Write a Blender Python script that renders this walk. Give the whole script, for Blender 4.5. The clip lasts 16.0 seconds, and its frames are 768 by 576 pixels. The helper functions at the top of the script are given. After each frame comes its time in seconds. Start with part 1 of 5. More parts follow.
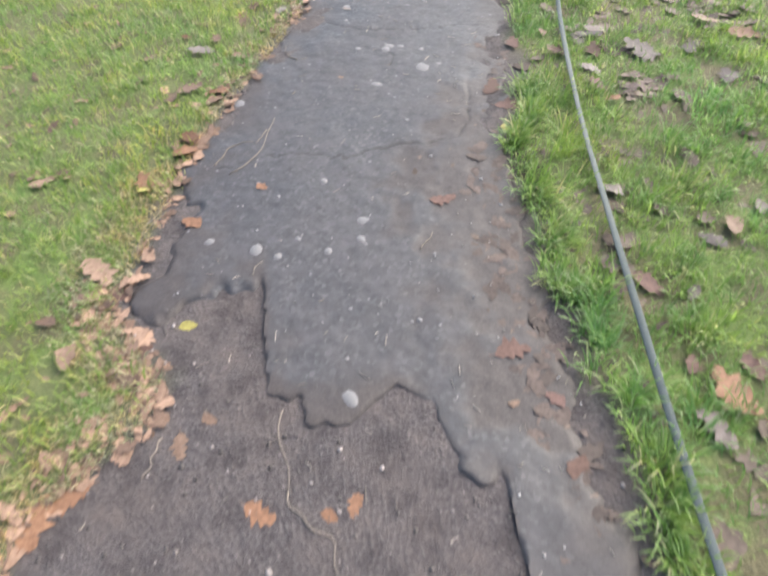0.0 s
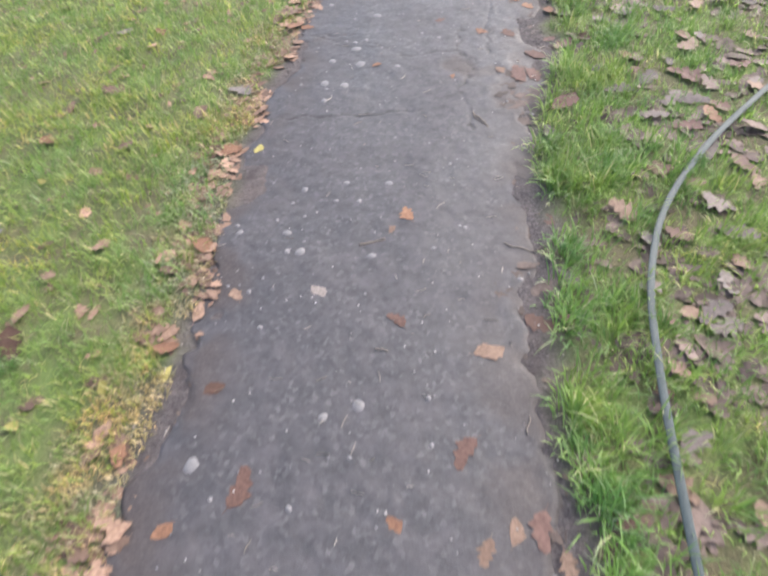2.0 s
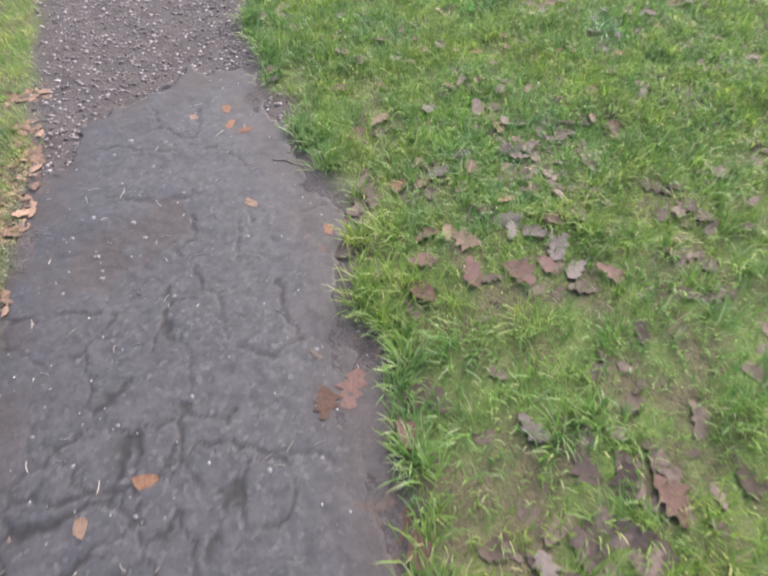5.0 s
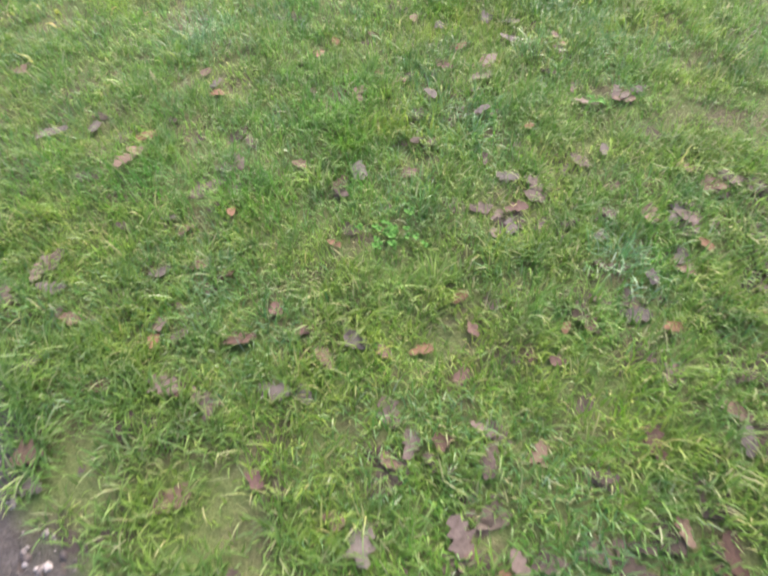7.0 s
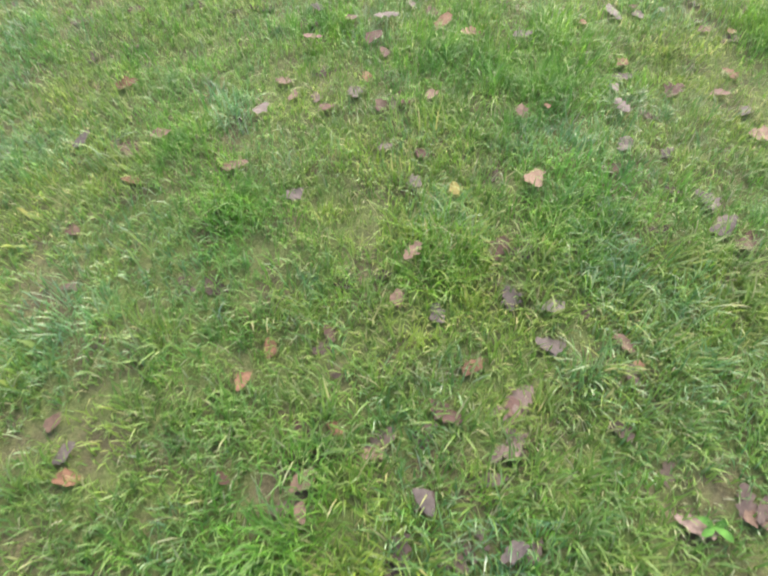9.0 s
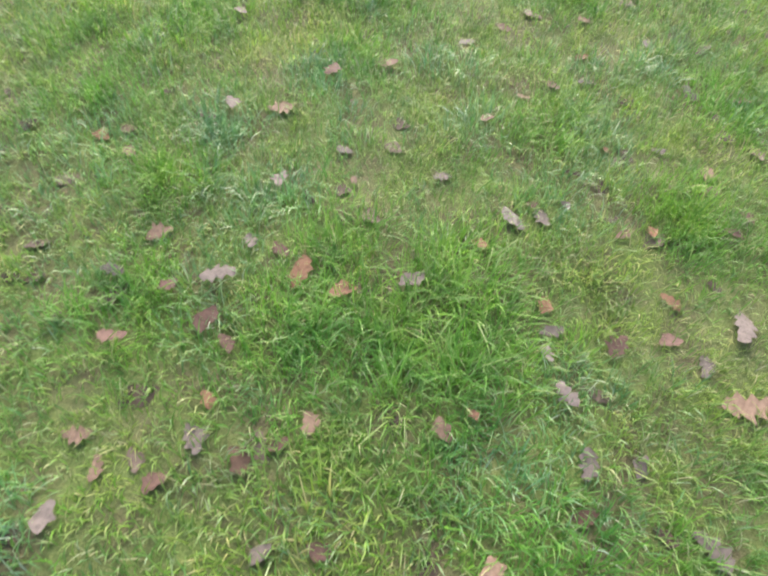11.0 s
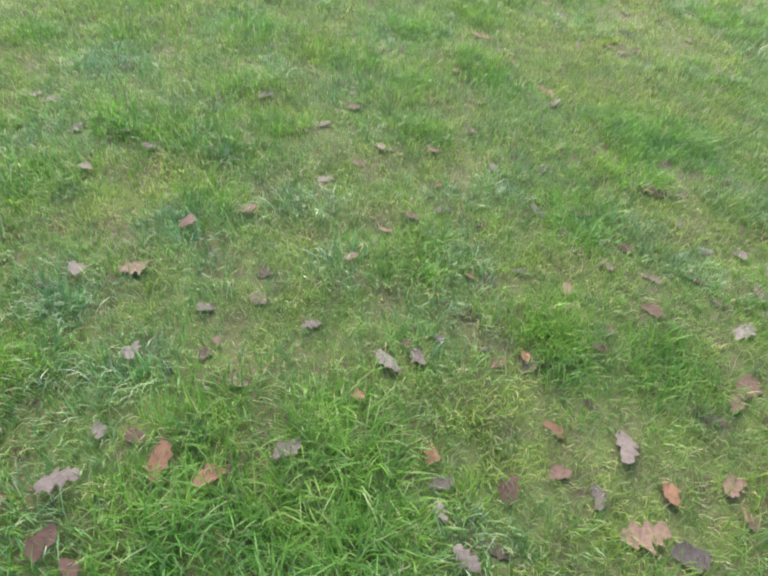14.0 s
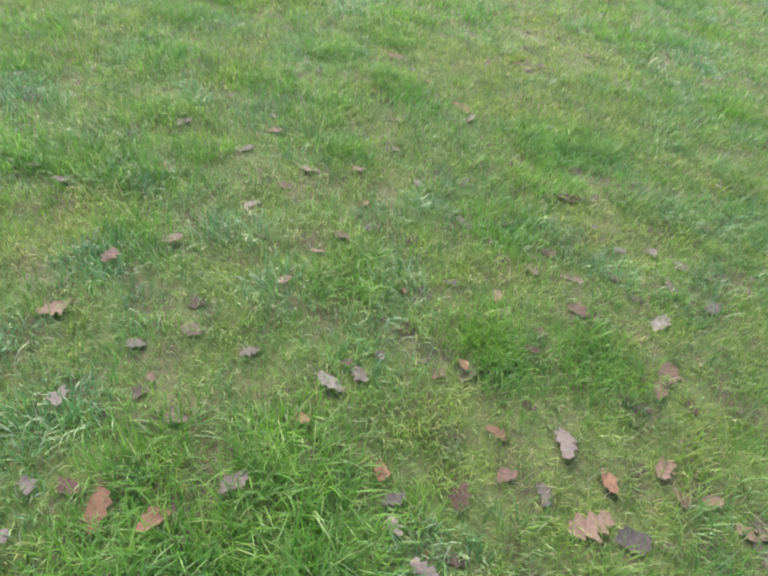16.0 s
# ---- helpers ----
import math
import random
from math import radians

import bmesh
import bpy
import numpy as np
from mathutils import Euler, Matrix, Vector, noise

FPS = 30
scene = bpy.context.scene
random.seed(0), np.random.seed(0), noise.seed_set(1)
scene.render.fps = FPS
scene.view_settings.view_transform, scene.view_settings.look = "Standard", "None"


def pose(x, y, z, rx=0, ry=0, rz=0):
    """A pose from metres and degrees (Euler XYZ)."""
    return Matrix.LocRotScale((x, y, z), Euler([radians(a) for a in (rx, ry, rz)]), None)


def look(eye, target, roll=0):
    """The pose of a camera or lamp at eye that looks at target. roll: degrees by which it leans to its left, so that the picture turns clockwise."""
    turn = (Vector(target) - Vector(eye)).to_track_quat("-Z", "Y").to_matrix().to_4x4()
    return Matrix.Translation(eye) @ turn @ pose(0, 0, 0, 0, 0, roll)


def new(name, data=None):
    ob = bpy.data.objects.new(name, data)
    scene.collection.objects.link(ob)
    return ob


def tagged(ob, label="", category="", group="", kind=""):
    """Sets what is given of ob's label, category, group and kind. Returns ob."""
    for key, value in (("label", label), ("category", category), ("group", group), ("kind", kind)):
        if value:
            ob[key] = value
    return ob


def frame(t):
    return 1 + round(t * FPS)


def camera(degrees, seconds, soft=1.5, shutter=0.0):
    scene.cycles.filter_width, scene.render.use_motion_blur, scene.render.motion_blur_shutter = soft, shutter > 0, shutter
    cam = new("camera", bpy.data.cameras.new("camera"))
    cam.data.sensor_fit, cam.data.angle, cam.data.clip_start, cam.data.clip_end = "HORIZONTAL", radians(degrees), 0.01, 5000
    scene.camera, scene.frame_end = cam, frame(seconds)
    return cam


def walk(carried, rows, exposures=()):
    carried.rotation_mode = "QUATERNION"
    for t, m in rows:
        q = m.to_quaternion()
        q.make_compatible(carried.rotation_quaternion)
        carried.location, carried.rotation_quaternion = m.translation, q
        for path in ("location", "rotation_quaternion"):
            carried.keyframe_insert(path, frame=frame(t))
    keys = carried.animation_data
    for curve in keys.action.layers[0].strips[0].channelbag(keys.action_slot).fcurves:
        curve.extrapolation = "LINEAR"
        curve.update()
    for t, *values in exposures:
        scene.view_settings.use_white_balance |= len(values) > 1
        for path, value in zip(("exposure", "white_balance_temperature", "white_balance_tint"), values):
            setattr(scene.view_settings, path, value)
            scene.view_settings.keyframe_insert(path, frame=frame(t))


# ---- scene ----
cam = camera(68.0, 16.0, soft=2.2, shutter=0.22)

PATH = [
    (0.0, look((0.000, 0.000, 1.486), (0.000, 1.215, 0), -3.92)),
    (0.5, look((0.159, 0.800, 1.523), (0.133, 2.062, 0), -5.52)),
    (1.0, look((0.231, 1.692, 1.502), (0.155, 2.931, 0), -7.38)),
    (1.5, look((0.390, 2.418, 1.526), (0.290, 3.682, 0), -8.51)),
    (2.0, look((0.474, 3.154, 1.520), (0.496, 4.393, 0), -7.34)),
    (2.5, look((0.635, 3.798, 1.535), (0.700, 5.197, 0), -6.45)),
    (3.0, look((0.704, 4.428, 1.526), (0.969, 5.722, 0), -4.37)),
    (3.5, look((0.883, 4.925, 1.504), (1.411, 6.169, 0), -0.52)),
    (3.7, look((0.980, 5.080, 1.568), (1.652, 6.376, 0), 1.12)),
    (5.8, look((2.005, 7.095, 1.531), (2.333, 8.105, 0), -11.01)),
    (6.0, look((2.080, 7.227, 1.459), (2.446, 8.200, 0), -9.65)),
    (6.5, look((2.386, 7.564, 1.428), (2.867, 8.462, 0), -6.85)),
    (7.0, look((2.628, 8.020, 1.352), (3.180, 8.770, 0), -3.84)),
    (7.5, look((2.904, 8.315, 1.301), (3.455, 9.036, 0), -3.56)),
    (8.0, look((3.183, 8.562, 1.298), (3.727, 9.209, 0), -2.82)),
    (8.5, look((3.336, 8.909, 1.281), (3.863, 9.526, 0), -2.17)),
    (9.0, look((3.620, 9.090, 1.283), (4.143, 9.794, 0), -4.14)),
    (9.2, look((3.699, 9.161, 1.333), (4.253, 9.870, 0), -3.14)),
    (11.3, look((4.518, 9.983, 1.330), (5.365, 10.397, 0), 5.71)),
    (11.5, look((4.561, 10.003, 1.348), (5.489, 10.416, 0), 6.24)),
    (12.0, look((4.658, 9.932, 1.359), (5.691, 10.336, 0), 6.84)),
    (12.5, look((4.671, 9.904, 1.363), (5.779, 10.287, 0), 7.60)),
    (13.0, look((4.660, 9.902, 1.370), (5.856, 10.278, 0), 7.74)),
    (13.5, look((4.653, 9.915, 1.377), (5.915, 10.300, 0), 7.54)),
    (14.0, look((4.646, 9.925, 1.378), (5.933, 10.313, 0), 7.35)),
    (14.5, look((4.639, 9.933, 1.378), (5.923, 10.307, 0), 7.30)),
    (15.0, look((4.635, 9.938, 1.379), (5.939, 10.233, 0), 8.19)),
    (15.5, look((4.647, 9.910, 1.382), (6.048, 10.054, 0), 9.93)),
    (16.0, look((4.637, 9.935, 1.388), (6.111, 10.135, 0), 9.32)),
]
walk(cam, PATH, exposures=[(0.0, 1.74, 6500, 8.5), (2.0, 1.66, 6400, 13.0), (3.7, 1.58, 6400, 15.0), (6.0, 1.7, 6650, 13.0), (7.0, 1.78, 6750, 14.0), (8.0, 1.8, 6900, 12.5), (9.2, 1.76, 6900, 10.5), (11.5, 1.72, 6750, 10.0), (13.5, 1.6, 6500, 9.5), (16.0, 1.56, 6500, 9.5)])

# ---- overcast daylight ----
world = bpy.data.worlds.new("overcast_sky")
scene.world = world
world.use_nodes = True
wn = world.node_tree
sky = wn.nodes.new("ShaderNodeTexSky")
sky.sky_type = "NISHITA"
sky.sun_disc = False
sky.sun_elevation = radians(42)
sky.sun_rotation = radians(57)
sky.air_density, sky.dust_density, sky.ozone_density = 1.0, 4.0, 1.0
wn.links.new(sky.outputs[0], wn.nodes["Background"].inputs[0])
wn.nodes["Background"].inputs[1].default_value = 0.15

sun_data = bpy.data.lights.new("sun", "SUN")
sun_data.energy = 1.75
sun_data.angle = radians(70)
sun_data.color = (1.0, 0.97, 0.92)
sun = new("sun", sun_data)
sun.matrix_world = look((9.0, 7.5, 7.5), (2.0, 3.0, 0.0))


# ---- materials ----
def material(name, rough=0.8, spec=0.3):
    mt = bpy.data.materials.new(name)
    mt.use_nodes = True
    nt = mt.node_tree
    bsdf = nt.nodes["Principled BSDF"]
    bsdf.inputs["Roughness"].default_value = rough
    bsdf.inputs["Specular IOR Level"].default_value = spec
    return mt, nt, bsdf


def add_node(nt, kind, **values):
    nd = nt.nodes.new(kind)
    for key, val in values.items():
        nd.inputs[key].default_value = val
    return nd


def noise_tex(nt, scale, detail=4.0, rough=0.6):
    geo = nt.nodes.new("ShaderNodeNewGeometry")
    nd = add_node(nt, "ShaderNodeTexNoise", Scale=scale, Detail=detail, Roughness=rough)
    nt.links.new(geo.outputs["Position"], nd.inputs["Vector"])
    return nd.outputs["Fac"]


def ramp(nt, fac, stops):
    nd = nt.nodes.new("ShaderNodeValToRGB")
    el = nd.color_ramp.elements
    while len(el) < len(stops):
        el.new(0.5)
    for e, (p, c) in zip(el, stops):
        e.position, e.color = p, (*c, 1)
    nt.links.new(fac, nd.inputs[0])
    return nd.outputs[0]


def mix(nt, fac, a, b, mode="MIX"):
    nd = nt.nodes.new("ShaderNodeMix")
    nd.data_type, nd.blend_type = "RGBA", mode
    for sock, val in ((nd.inputs[0], fac), (nd.inputs[6], a), (nd.inputs[7], b)):
        if isinstance(val, (int, float)):
            sock.default_value = val
        elif isinstance(val, tuple):
            sock.default_value = (*val, 1)
        else:
            nt.links.new(val, sock)
    return nd.outputs[2]


def bump(nt, bsdf, height, strength, dist):
    nd = add_node(nt, "ShaderNodeBump", Strength=strength, Distance=dist)
    nt.links.new(height, nd.inputs["Height"])
    nt.links.new(nd.outputs[0], bsdf.inputs["Normal"])


def make_asphalt():
    mt, nt, b = material("worn_asphalt", 0.55, 0.3)
    fine = noise_tex(nt, 260, 3, 0.7)
    broad = noise_tex(nt, 2.6, 5, 0.62)
    mid = noise_tex(nt, 17, 5, 0.65)
    geo = nt.nodes.new("ShaderNodeNewGeometry")
    vor = add_node(nt, "ShaderNodeTexVoronoi", Scale=70.0, Randomness=1.0)
    nt.links.new(geo.outputs["Position"], vor.inputs["Vector"])
    base = ramp(nt, fine, [(0.3, (0.034, 0.0337, 0.0358)), (0.55, (0.0445, 0.0438, 0.0462)), (0.75, (0.066, 0.0645, 0.067))])
    chips = ramp(nt, vor.outputs["Color"], [(0.0, (0.5, 0.5, 0.5)), (0.7, (1, 1, 1)), (0.95, (2.3, 2.2, 2.1))])
    base = mix(nt, 0.6, base, chips, "MULTIPLY")
    earth = ramp(nt, mid, [(0.4, (0, 0, 0)), (0.68, (1, 1, 1))])
    earth_wide = ramp(nt, broad, [(0.32, (0, 0, 0)), (0.56, (1, 1, 1))])
    film = mix(nt, 1.0, earth, earth_wide, "MULTIPLY")
    col = mix(nt, film, base, (0.060, 0.056, 0.060))
    pale = ramp(nt, noise_tex(nt, 9, 6, 0.7), [(0.58, (0, 0, 0)), (0.8, (0.5, 0.5, 0.5))])
    col = mix(nt, pale, col, (0.072, 0.068, 0.078))
    att = nt.nodes.new("ShaderNodeAttribute")
    att.attribute_name = "silt"
    silt_col = ramp(nt, noise_tex(nt, 120, 4, 0.7), [(0.32, (0.028, 0.0232, 0.0215)), (0.55, (0.0465, 0.0385, 0.036)), (0.75, (0.07, 0.058, 0.0535))])
    col = mix(nt, att.outputs["Fac"], col, silt_col)
    # Dark dirt colour in the cracks also stands for shade the coarse mesh lacks.
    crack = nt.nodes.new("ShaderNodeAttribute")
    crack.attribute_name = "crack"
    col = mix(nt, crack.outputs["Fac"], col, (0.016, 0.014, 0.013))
    nt.links.new(col, b.inputs["Base Color"])
    rr = ramp(nt, broad, [(0.3, (0.42, 0.42, 0.42)), (0.7, (0.7, 0.7, 0.7))])
    nt.links.new(rr, b.inputs["Roughness"])
    bump(nt, b, mix(nt, 0.6, fine, noise_tex(nt, 42, 5, 0.7)), 0.4, 0.006)
    return mt


def make_soil():
    mt, nt, b = material("soil_and_turf", 0.85, 0.25)
    fine = noise_tex(nt, 90, 5, 0.7)
    broad = noise_tex(nt, 3.1, 5, 0.6)
    mid = noise_tex(nt, 22, 5, 0.65)
    earth = ramp(nt, fine, [(0.3, (0.036, 0.0318, 0.032)), (0.52, (0.066, 0.058, 0.058)), (0.75, (0.128, 0.113, 0.11))])
    earth = mix(nt, ramp(nt, broad, [(0.4, (0, 0, 0)), (0.65, (0.7, 0.7, 0.7))]), earth, (0.07, 0.058, 0.054))
    damp = ramp(nt, noise_tex(nt, 8.5, 6, 0.7), [(0.36, (0.62, 0.61, 0.62)), (0.5, (1, 1, 1)), (0.66, (1.2, 1.17, 1.12))])
    earth = mix(nt, 1.0, earth, damp, "MULTIPLY")
    moss = ramp(nt, noise_tex(nt, 150, 4, 0.75), [(0.32, (0.055, 0.082, 0.023)), (0.5, (0.096, 0.14, 0.038)), (0.62, (0.138, 0.172, 0.058)), (0.72, (0.19, 0.182, 0.088))])
    dead = ramp(nt, noise_tex(nt, 110, 4, 0.75), [(0.35, (0.054, 0.045, 0.028)), (0.55, (0.1, 0.085, 0.05)), (0.72, (0.18, 0.155, 0.092))])
    thatch = mix(nt, ramp(nt, noise_tex(nt, 6, 5, 0.65), [(0.45, (0, 0, 0)), (0.64, (0.9, 0.9, 0.9))]), moss, dead)
    gap = nt.nodes.new("ShaderNodeAttribute")
    gap.attribute_name = "gap"
    thatch = mix(nt, gap.outputs["Fac"], thatch, dead)
    att = nt.nodes.new("ShaderNodeAttribute")
    att.attribute_name = "turf"
    lawn = ramp(nt, noise_tex(nt, 4, 6, 0.7), [(0.3, (0.041, 0.065, 0.018)), (0.5, (0.058, 0.09, 0.025)), (0.7, (0.08, 0.108, 0.036))])
    away = nt.nodes.new("ShaderNodeAttribute")
    away.attribute_name = "away"
    thatch = mix(nt, away.outputs["Fac"], thatch, lawn)
    col = mix(nt, att.outputs["Fac"], earth, thatch)
    nt.links.new(col, b.inputs["Base Color"])
    bump(nt, b, mix(nt, 0.6, fine, mid), 0.7, 0.03)
    return mt


def make_grass(name, greens, dry, mixing=0.3, warm=1.0, cool=0.78, rough=0.36, spec=0.6):
    mt, nt, b = material(name, rough, spec)
    geo = nt.nodes.new("ShaderNodeNewGeometry")
    blade = ramp(nt, geo.outputs["Random Per Island"],
                 [(0.0, greens[0]), (0.35, greens[1]), (0.68, greens[2]), (0.86, dry[0]), (0.97, dry[1])])
    patch = ramp(nt, noise_tex(nt, 1.7, 4, 0.6), [(0.34, (0.82, 0.98, 1.05)), (0.5, (1, 1, 1)), (0.68, (1 + 0.36 * warm, 1 + 0.13 * warm, 0.85))])
    clump = ramp(nt, noise_tex(nt, 8.5, 3, 0.6), [(0.36, (0.74, 0.84, cool * 0.97)), (0.5, (1, 1, 1)), (0.64, (1 + 0.42 * warm, 1.2, 1.0))])
    col = mix(nt, 1.0, mix(nt, 1.0, blade, patch, "MULTIPLY"), clump, "MULTIPLY")
    nt.links.new(col, b.inputs["Base Color"])
    tr = nt.nodes.new("ShaderNodeBsdfTranslucent")
    nt.links.new(col, tr.inputs[0])
    ms = nt.nodes.new("ShaderNodeMixShader")
    ms.inputs[0].default_value = mixing
    nt.links.new(b.outputs[0], ms.inputs[1])
    nt.links.new(tr.outputs[0], ms.inputs[2])
    nt.links.new(ms.outputs[0], nt.nodes["Material Output"].inputs[0])
    return mt


def make_leaf(name, dark, light, per_island=False):
    mt, nt, b = material(name, 0.65, 0.22)
    if per_island:
        rnd = nt.nodes.new("ShaderNodeNewGeometry").outputs["Random Per Island"]
    else:
        rnd = nt.nodes.new("ShaderNodeObjectInfo").outputs["Random"]
    col = ramp(nt, rnd, [(0.0, dark), (1.0, light)])
    spots = ramp(nt, noise_tex(nt, 75, 5, 0.7), [(0.35, (0.55, 0.5, 0.47)), (0.6, (1.08, 1.05, 1.0))])
    nt.links.new(mix(nt, 0.8, col, spots, "MULTIPLY"), b.inputs["Base Color"])
    bump(nt, b, noise_tex(nt, 140, 3, 0.6), 0.4, 0.003)
    return mt


def make_mineral(name, dark, light, rough=0.7, middle=0.5):
    mt, nt, b = material(name, rough, 0.35)
    geo = nt.nodes.new("ShaderNodeNewGeometry")
    col = ramp(nt, geo.outputs["Random Per Island"], [(0.0, dark), (0.6, tuple(p + (q - p) * middle for p, q in zip(dark, light))), (1.0, light)])
    spots = ramp(nt, noise_tex(nt, 160, 4, 0.6), [(0.3, (0.7, 0.7, 0.7)), (0.7, (1.12, 1.1, 1.08))])
    nt.links.new(mix(nt, 0.8, col, spots, "MULTIPLY"), b.inputs["Base Color"])
    return mt


ASPHALT = make_asphalt()
SOIL = make_soil()
GRASS_LONG = make_grass("long_grass", [(0.10, 0.188, 0.042), (0.143, 0.248, 0.052), (0.195, 0.307, 0.07)], [(0.23, 0.325, 0.11), (0.36, 0.36, 0.19)], 0.53, 0.6, 0.9, 0.4, 0.5)
GRASS_MEADOW = make_grass("meadow_grass", [(0.09, 0.187, 0.04), (0.132, 0.252, 0.05), (0.182, 0.315, 0.07)], [(0.22, 0.32, 0.11), (0.34, 0.35, 0.18)], 0.55, 0.45, 1.0, 0.36, 0.6)
GRASS_LUSH = make_grass("lush_grass", [(0.078, 0.195, 0.03), (0.112, 0.262, 0.036), (0.16, 0.335, 0.048)], [(0.17, 0.33, 0.07), (0.27, 0.35, 0.13)], 0.55, 0.4, 1.0, 0.38, 0.55)
GRASS_YELLOW = make_grass("yellowed_grass", [(0.14, 0.228, 0.048), (0.19, 0.285, 0.063), (0.25, 0.335, 0.095)], [(0.32, 0.34, 0.16), (0.4, 0.38, 0.23)], 0.56, 0.3, 1.0, 0.45, 0.4)
GRASS_BLUE = make_grass("bluish_grass", [(0.078, 0.19, 0.05), (0.112, 0.25, 0.068), (0.16, 0.315, 0.1)], [(0.2, 0.34, 0.15), (0.3, 0.37, 0.22)], 0.5, 0.3, 1.0, 0.28, 0.95)
GRASS_SHORT = make_grass("short_grass", [(0.125, 0.208, 0.048), (0.182, 0.277, 0.062), (0.25, 0.33, 0.088)], [(0.33, 0.35, 0.14), (0.45, 0.40, 0.23)], 0.55, 0.8, 0.85, 0.42, 0.45)
TONES = {
    "tan": ((0.11, 0.074, 0.055), (0.195, 0.135, 0.1)),
    "orange": ((0.125, 0.067, 0.042), (0.21, 0.118, 0.072)),
    "grey": ((0.075, 0.064, 0.061), (0.138, 0.117, 0.11)),
    "brown": ((0.062, 0.036, 0.025), (0.13, 0.078, 0.068)),
    "yellow": ((0.22, 0.2, 0.06), (0.31, 0.28, 0.1)),
    "pale": ((0.125, 0.11, 0.103), (0.2, 0.178, 0.165)),
}
LEAF_MAT = {tone: make_leaf(tone + "_leaf", *pair) for tone, pair in TONES.items()}
LITTER_TAN = make_leaf("tan_litter", (0.085, 0.058, 0.045), (0.3, 0.2, 0.145), True)
LITTER_BROWN = make_leaf("brown_litter", (0.046, 0.037, 0.0335), (0.098, 0.075, 0.066), True)
LITTER_GREY = make_leaf("grey_litter", (0.05, 0.036, 0.028), (0.135, 0.106, 0.087), True)
LITTER_PINK = make_leaf("pink_grey_litter", (0.062, 0.045, 0.039), (0.165, 0.126, 0.112), True)
DRY = make_grass("dry_grass", [(0.16, 0.17, 0.07), (0.24, 0.22, 0.10), (0.3, 0.27, 0.14)], [(0.36, 0.31, 0.19), (0.42, 0.36, 0.24)], 0.3)
STONE = make_mineral("pale_stone", (0.10, 0.097, 0.1), (0.18, 0.175, 0.177))
GRAVEL = make_mineral("gravel", (0.07, 0.056, 0.054), (0.36, 0.315, 0.305), 0.75, 0.42)
DARK_STONE = make_mineral("dark_stone", (0.035, 0.03, 0.028), (0.3, 0.265, 0.25), 0.7, 0.25)
GRIT = make_mineral("grit", (0.1, 0.096, 0.092), (0.4, 0.385, 0.37))
STRAW = make_mineral("dry_straw", (0.13, 0.11, 0.085), (0.42, 0.38, 0.32), 0.6)
BARK = make_mineral("root_bark", (0.12, 0.10, 0.085), (0.22, 0.19, 0.155), 0.8)


# ---- shared shape functions ----
rng = np.random.default_rng(7)
TABLE = np.random.default_rng(3).random((256, 256))


def vnoise(x, y, scale, shift=0):
    u, v = np.asarray(x) * scale + shift * 17.3, np.asarray(y) * scale + shift * 5.7
    iu, iv = np.floor(u).astype(int), np.floor(v).astype(int)
    fu, fv = u - iu, v - iv
    fu, fv = fu * fu * (3 - 2 * fu), fv * fv * (3 - 2 * fv)
    a, b = TABLE[iu % 256, iv % 256], TABLE[(iu + 1) % 256, iv % 256]
    c, d = TABLE[iu % 256, (iv + 1) % 256], TABLE[(iu + 1) % 256, (iv + 1) % 256]
    return (a * (1 - fu) + b * fu) * (1 - fv) + (c * (1 - fu) + d * fu) * fv


def fbm(x, y, scale, octaves=3, shift=0):
    total, amp, norm = 0, 1.0, 0
    for k in range(octaves):
        total, norm = total + amp * vnoise(x, y, scale * 2 ** k, shift + k), norm + amp
        amp *= 0.5
    return total / norm


def smooth(a, b, v):
    s = np.clip((v - a) / (b - a), 0, 1)
    return s * s * (3 - 2 * s)


# the walked strip: y and x of the grass edge to the west, and to the east
WEST = np.array([(-8, -1.05), (0.5, -1.05), (0.62, -0.9), (0.76, -0.76), (0.92, -0.74), (1.06, -0.86), (1.2, -0.96), (1.5, -0.91), (1.77, -0.87), (2.1, -0.81), (2.7, -0.6), (3.2, -0.41), (3.8, -0.36),
                 (4.1, -0.26), (4.5, -0.18), (4.9, -0.13), (5.25, -0.13), (5.5, -0.03), (5.9, 0.1), (6.35, 0.2), (6.8, 0.37), (7.05, 0.5), (7.35, 0.62), (7.8, 0.73), (8.4, 0.9), (9.1, 1.04), (10.0, 1.16), (11, 1.3), (18, 2.4)])
EAST = np.array([(-8, 0.6), (0.3, 0.66), (0.92, 0.62), (1.4, 0.59), (1.9, 0.6), (2.35, 0.71), (2.95, 0.81), (3.5, 0.93), (3.9, 0.98), (4.2, 1.08), (4.4, 1.17), (4.6, 1.22), (4.9, 1.24), (5.4, 1.4), (5.75, 1.55), (6.0, 1.53),
                 (6.2, 1.63), (6.46, 1.77), (7.0, 1.94), (7.5, 2.06), (7.8, 2.15), (8.2, 2.19), (8.55, 2.17), (8.95, 2.2), (9.7, 2.28), (10.4, 2.44), (11, 2.6), (18, 3.9)])


def west(y):
    return np.interp(y, WEST[:, 0], WEST[:, 1])


def east(y):
    return np.interp(y, EAST[:, 0], EAST[:, 1])


def strip(x, y):
    """Metres inside the walked strip; below nought on the grass."""
    wob = (fbm(x, y, 5.0, 3, 4) - 0.5) * 0.16
    return np.minimum(x - west(y), east(y) - x) + wob


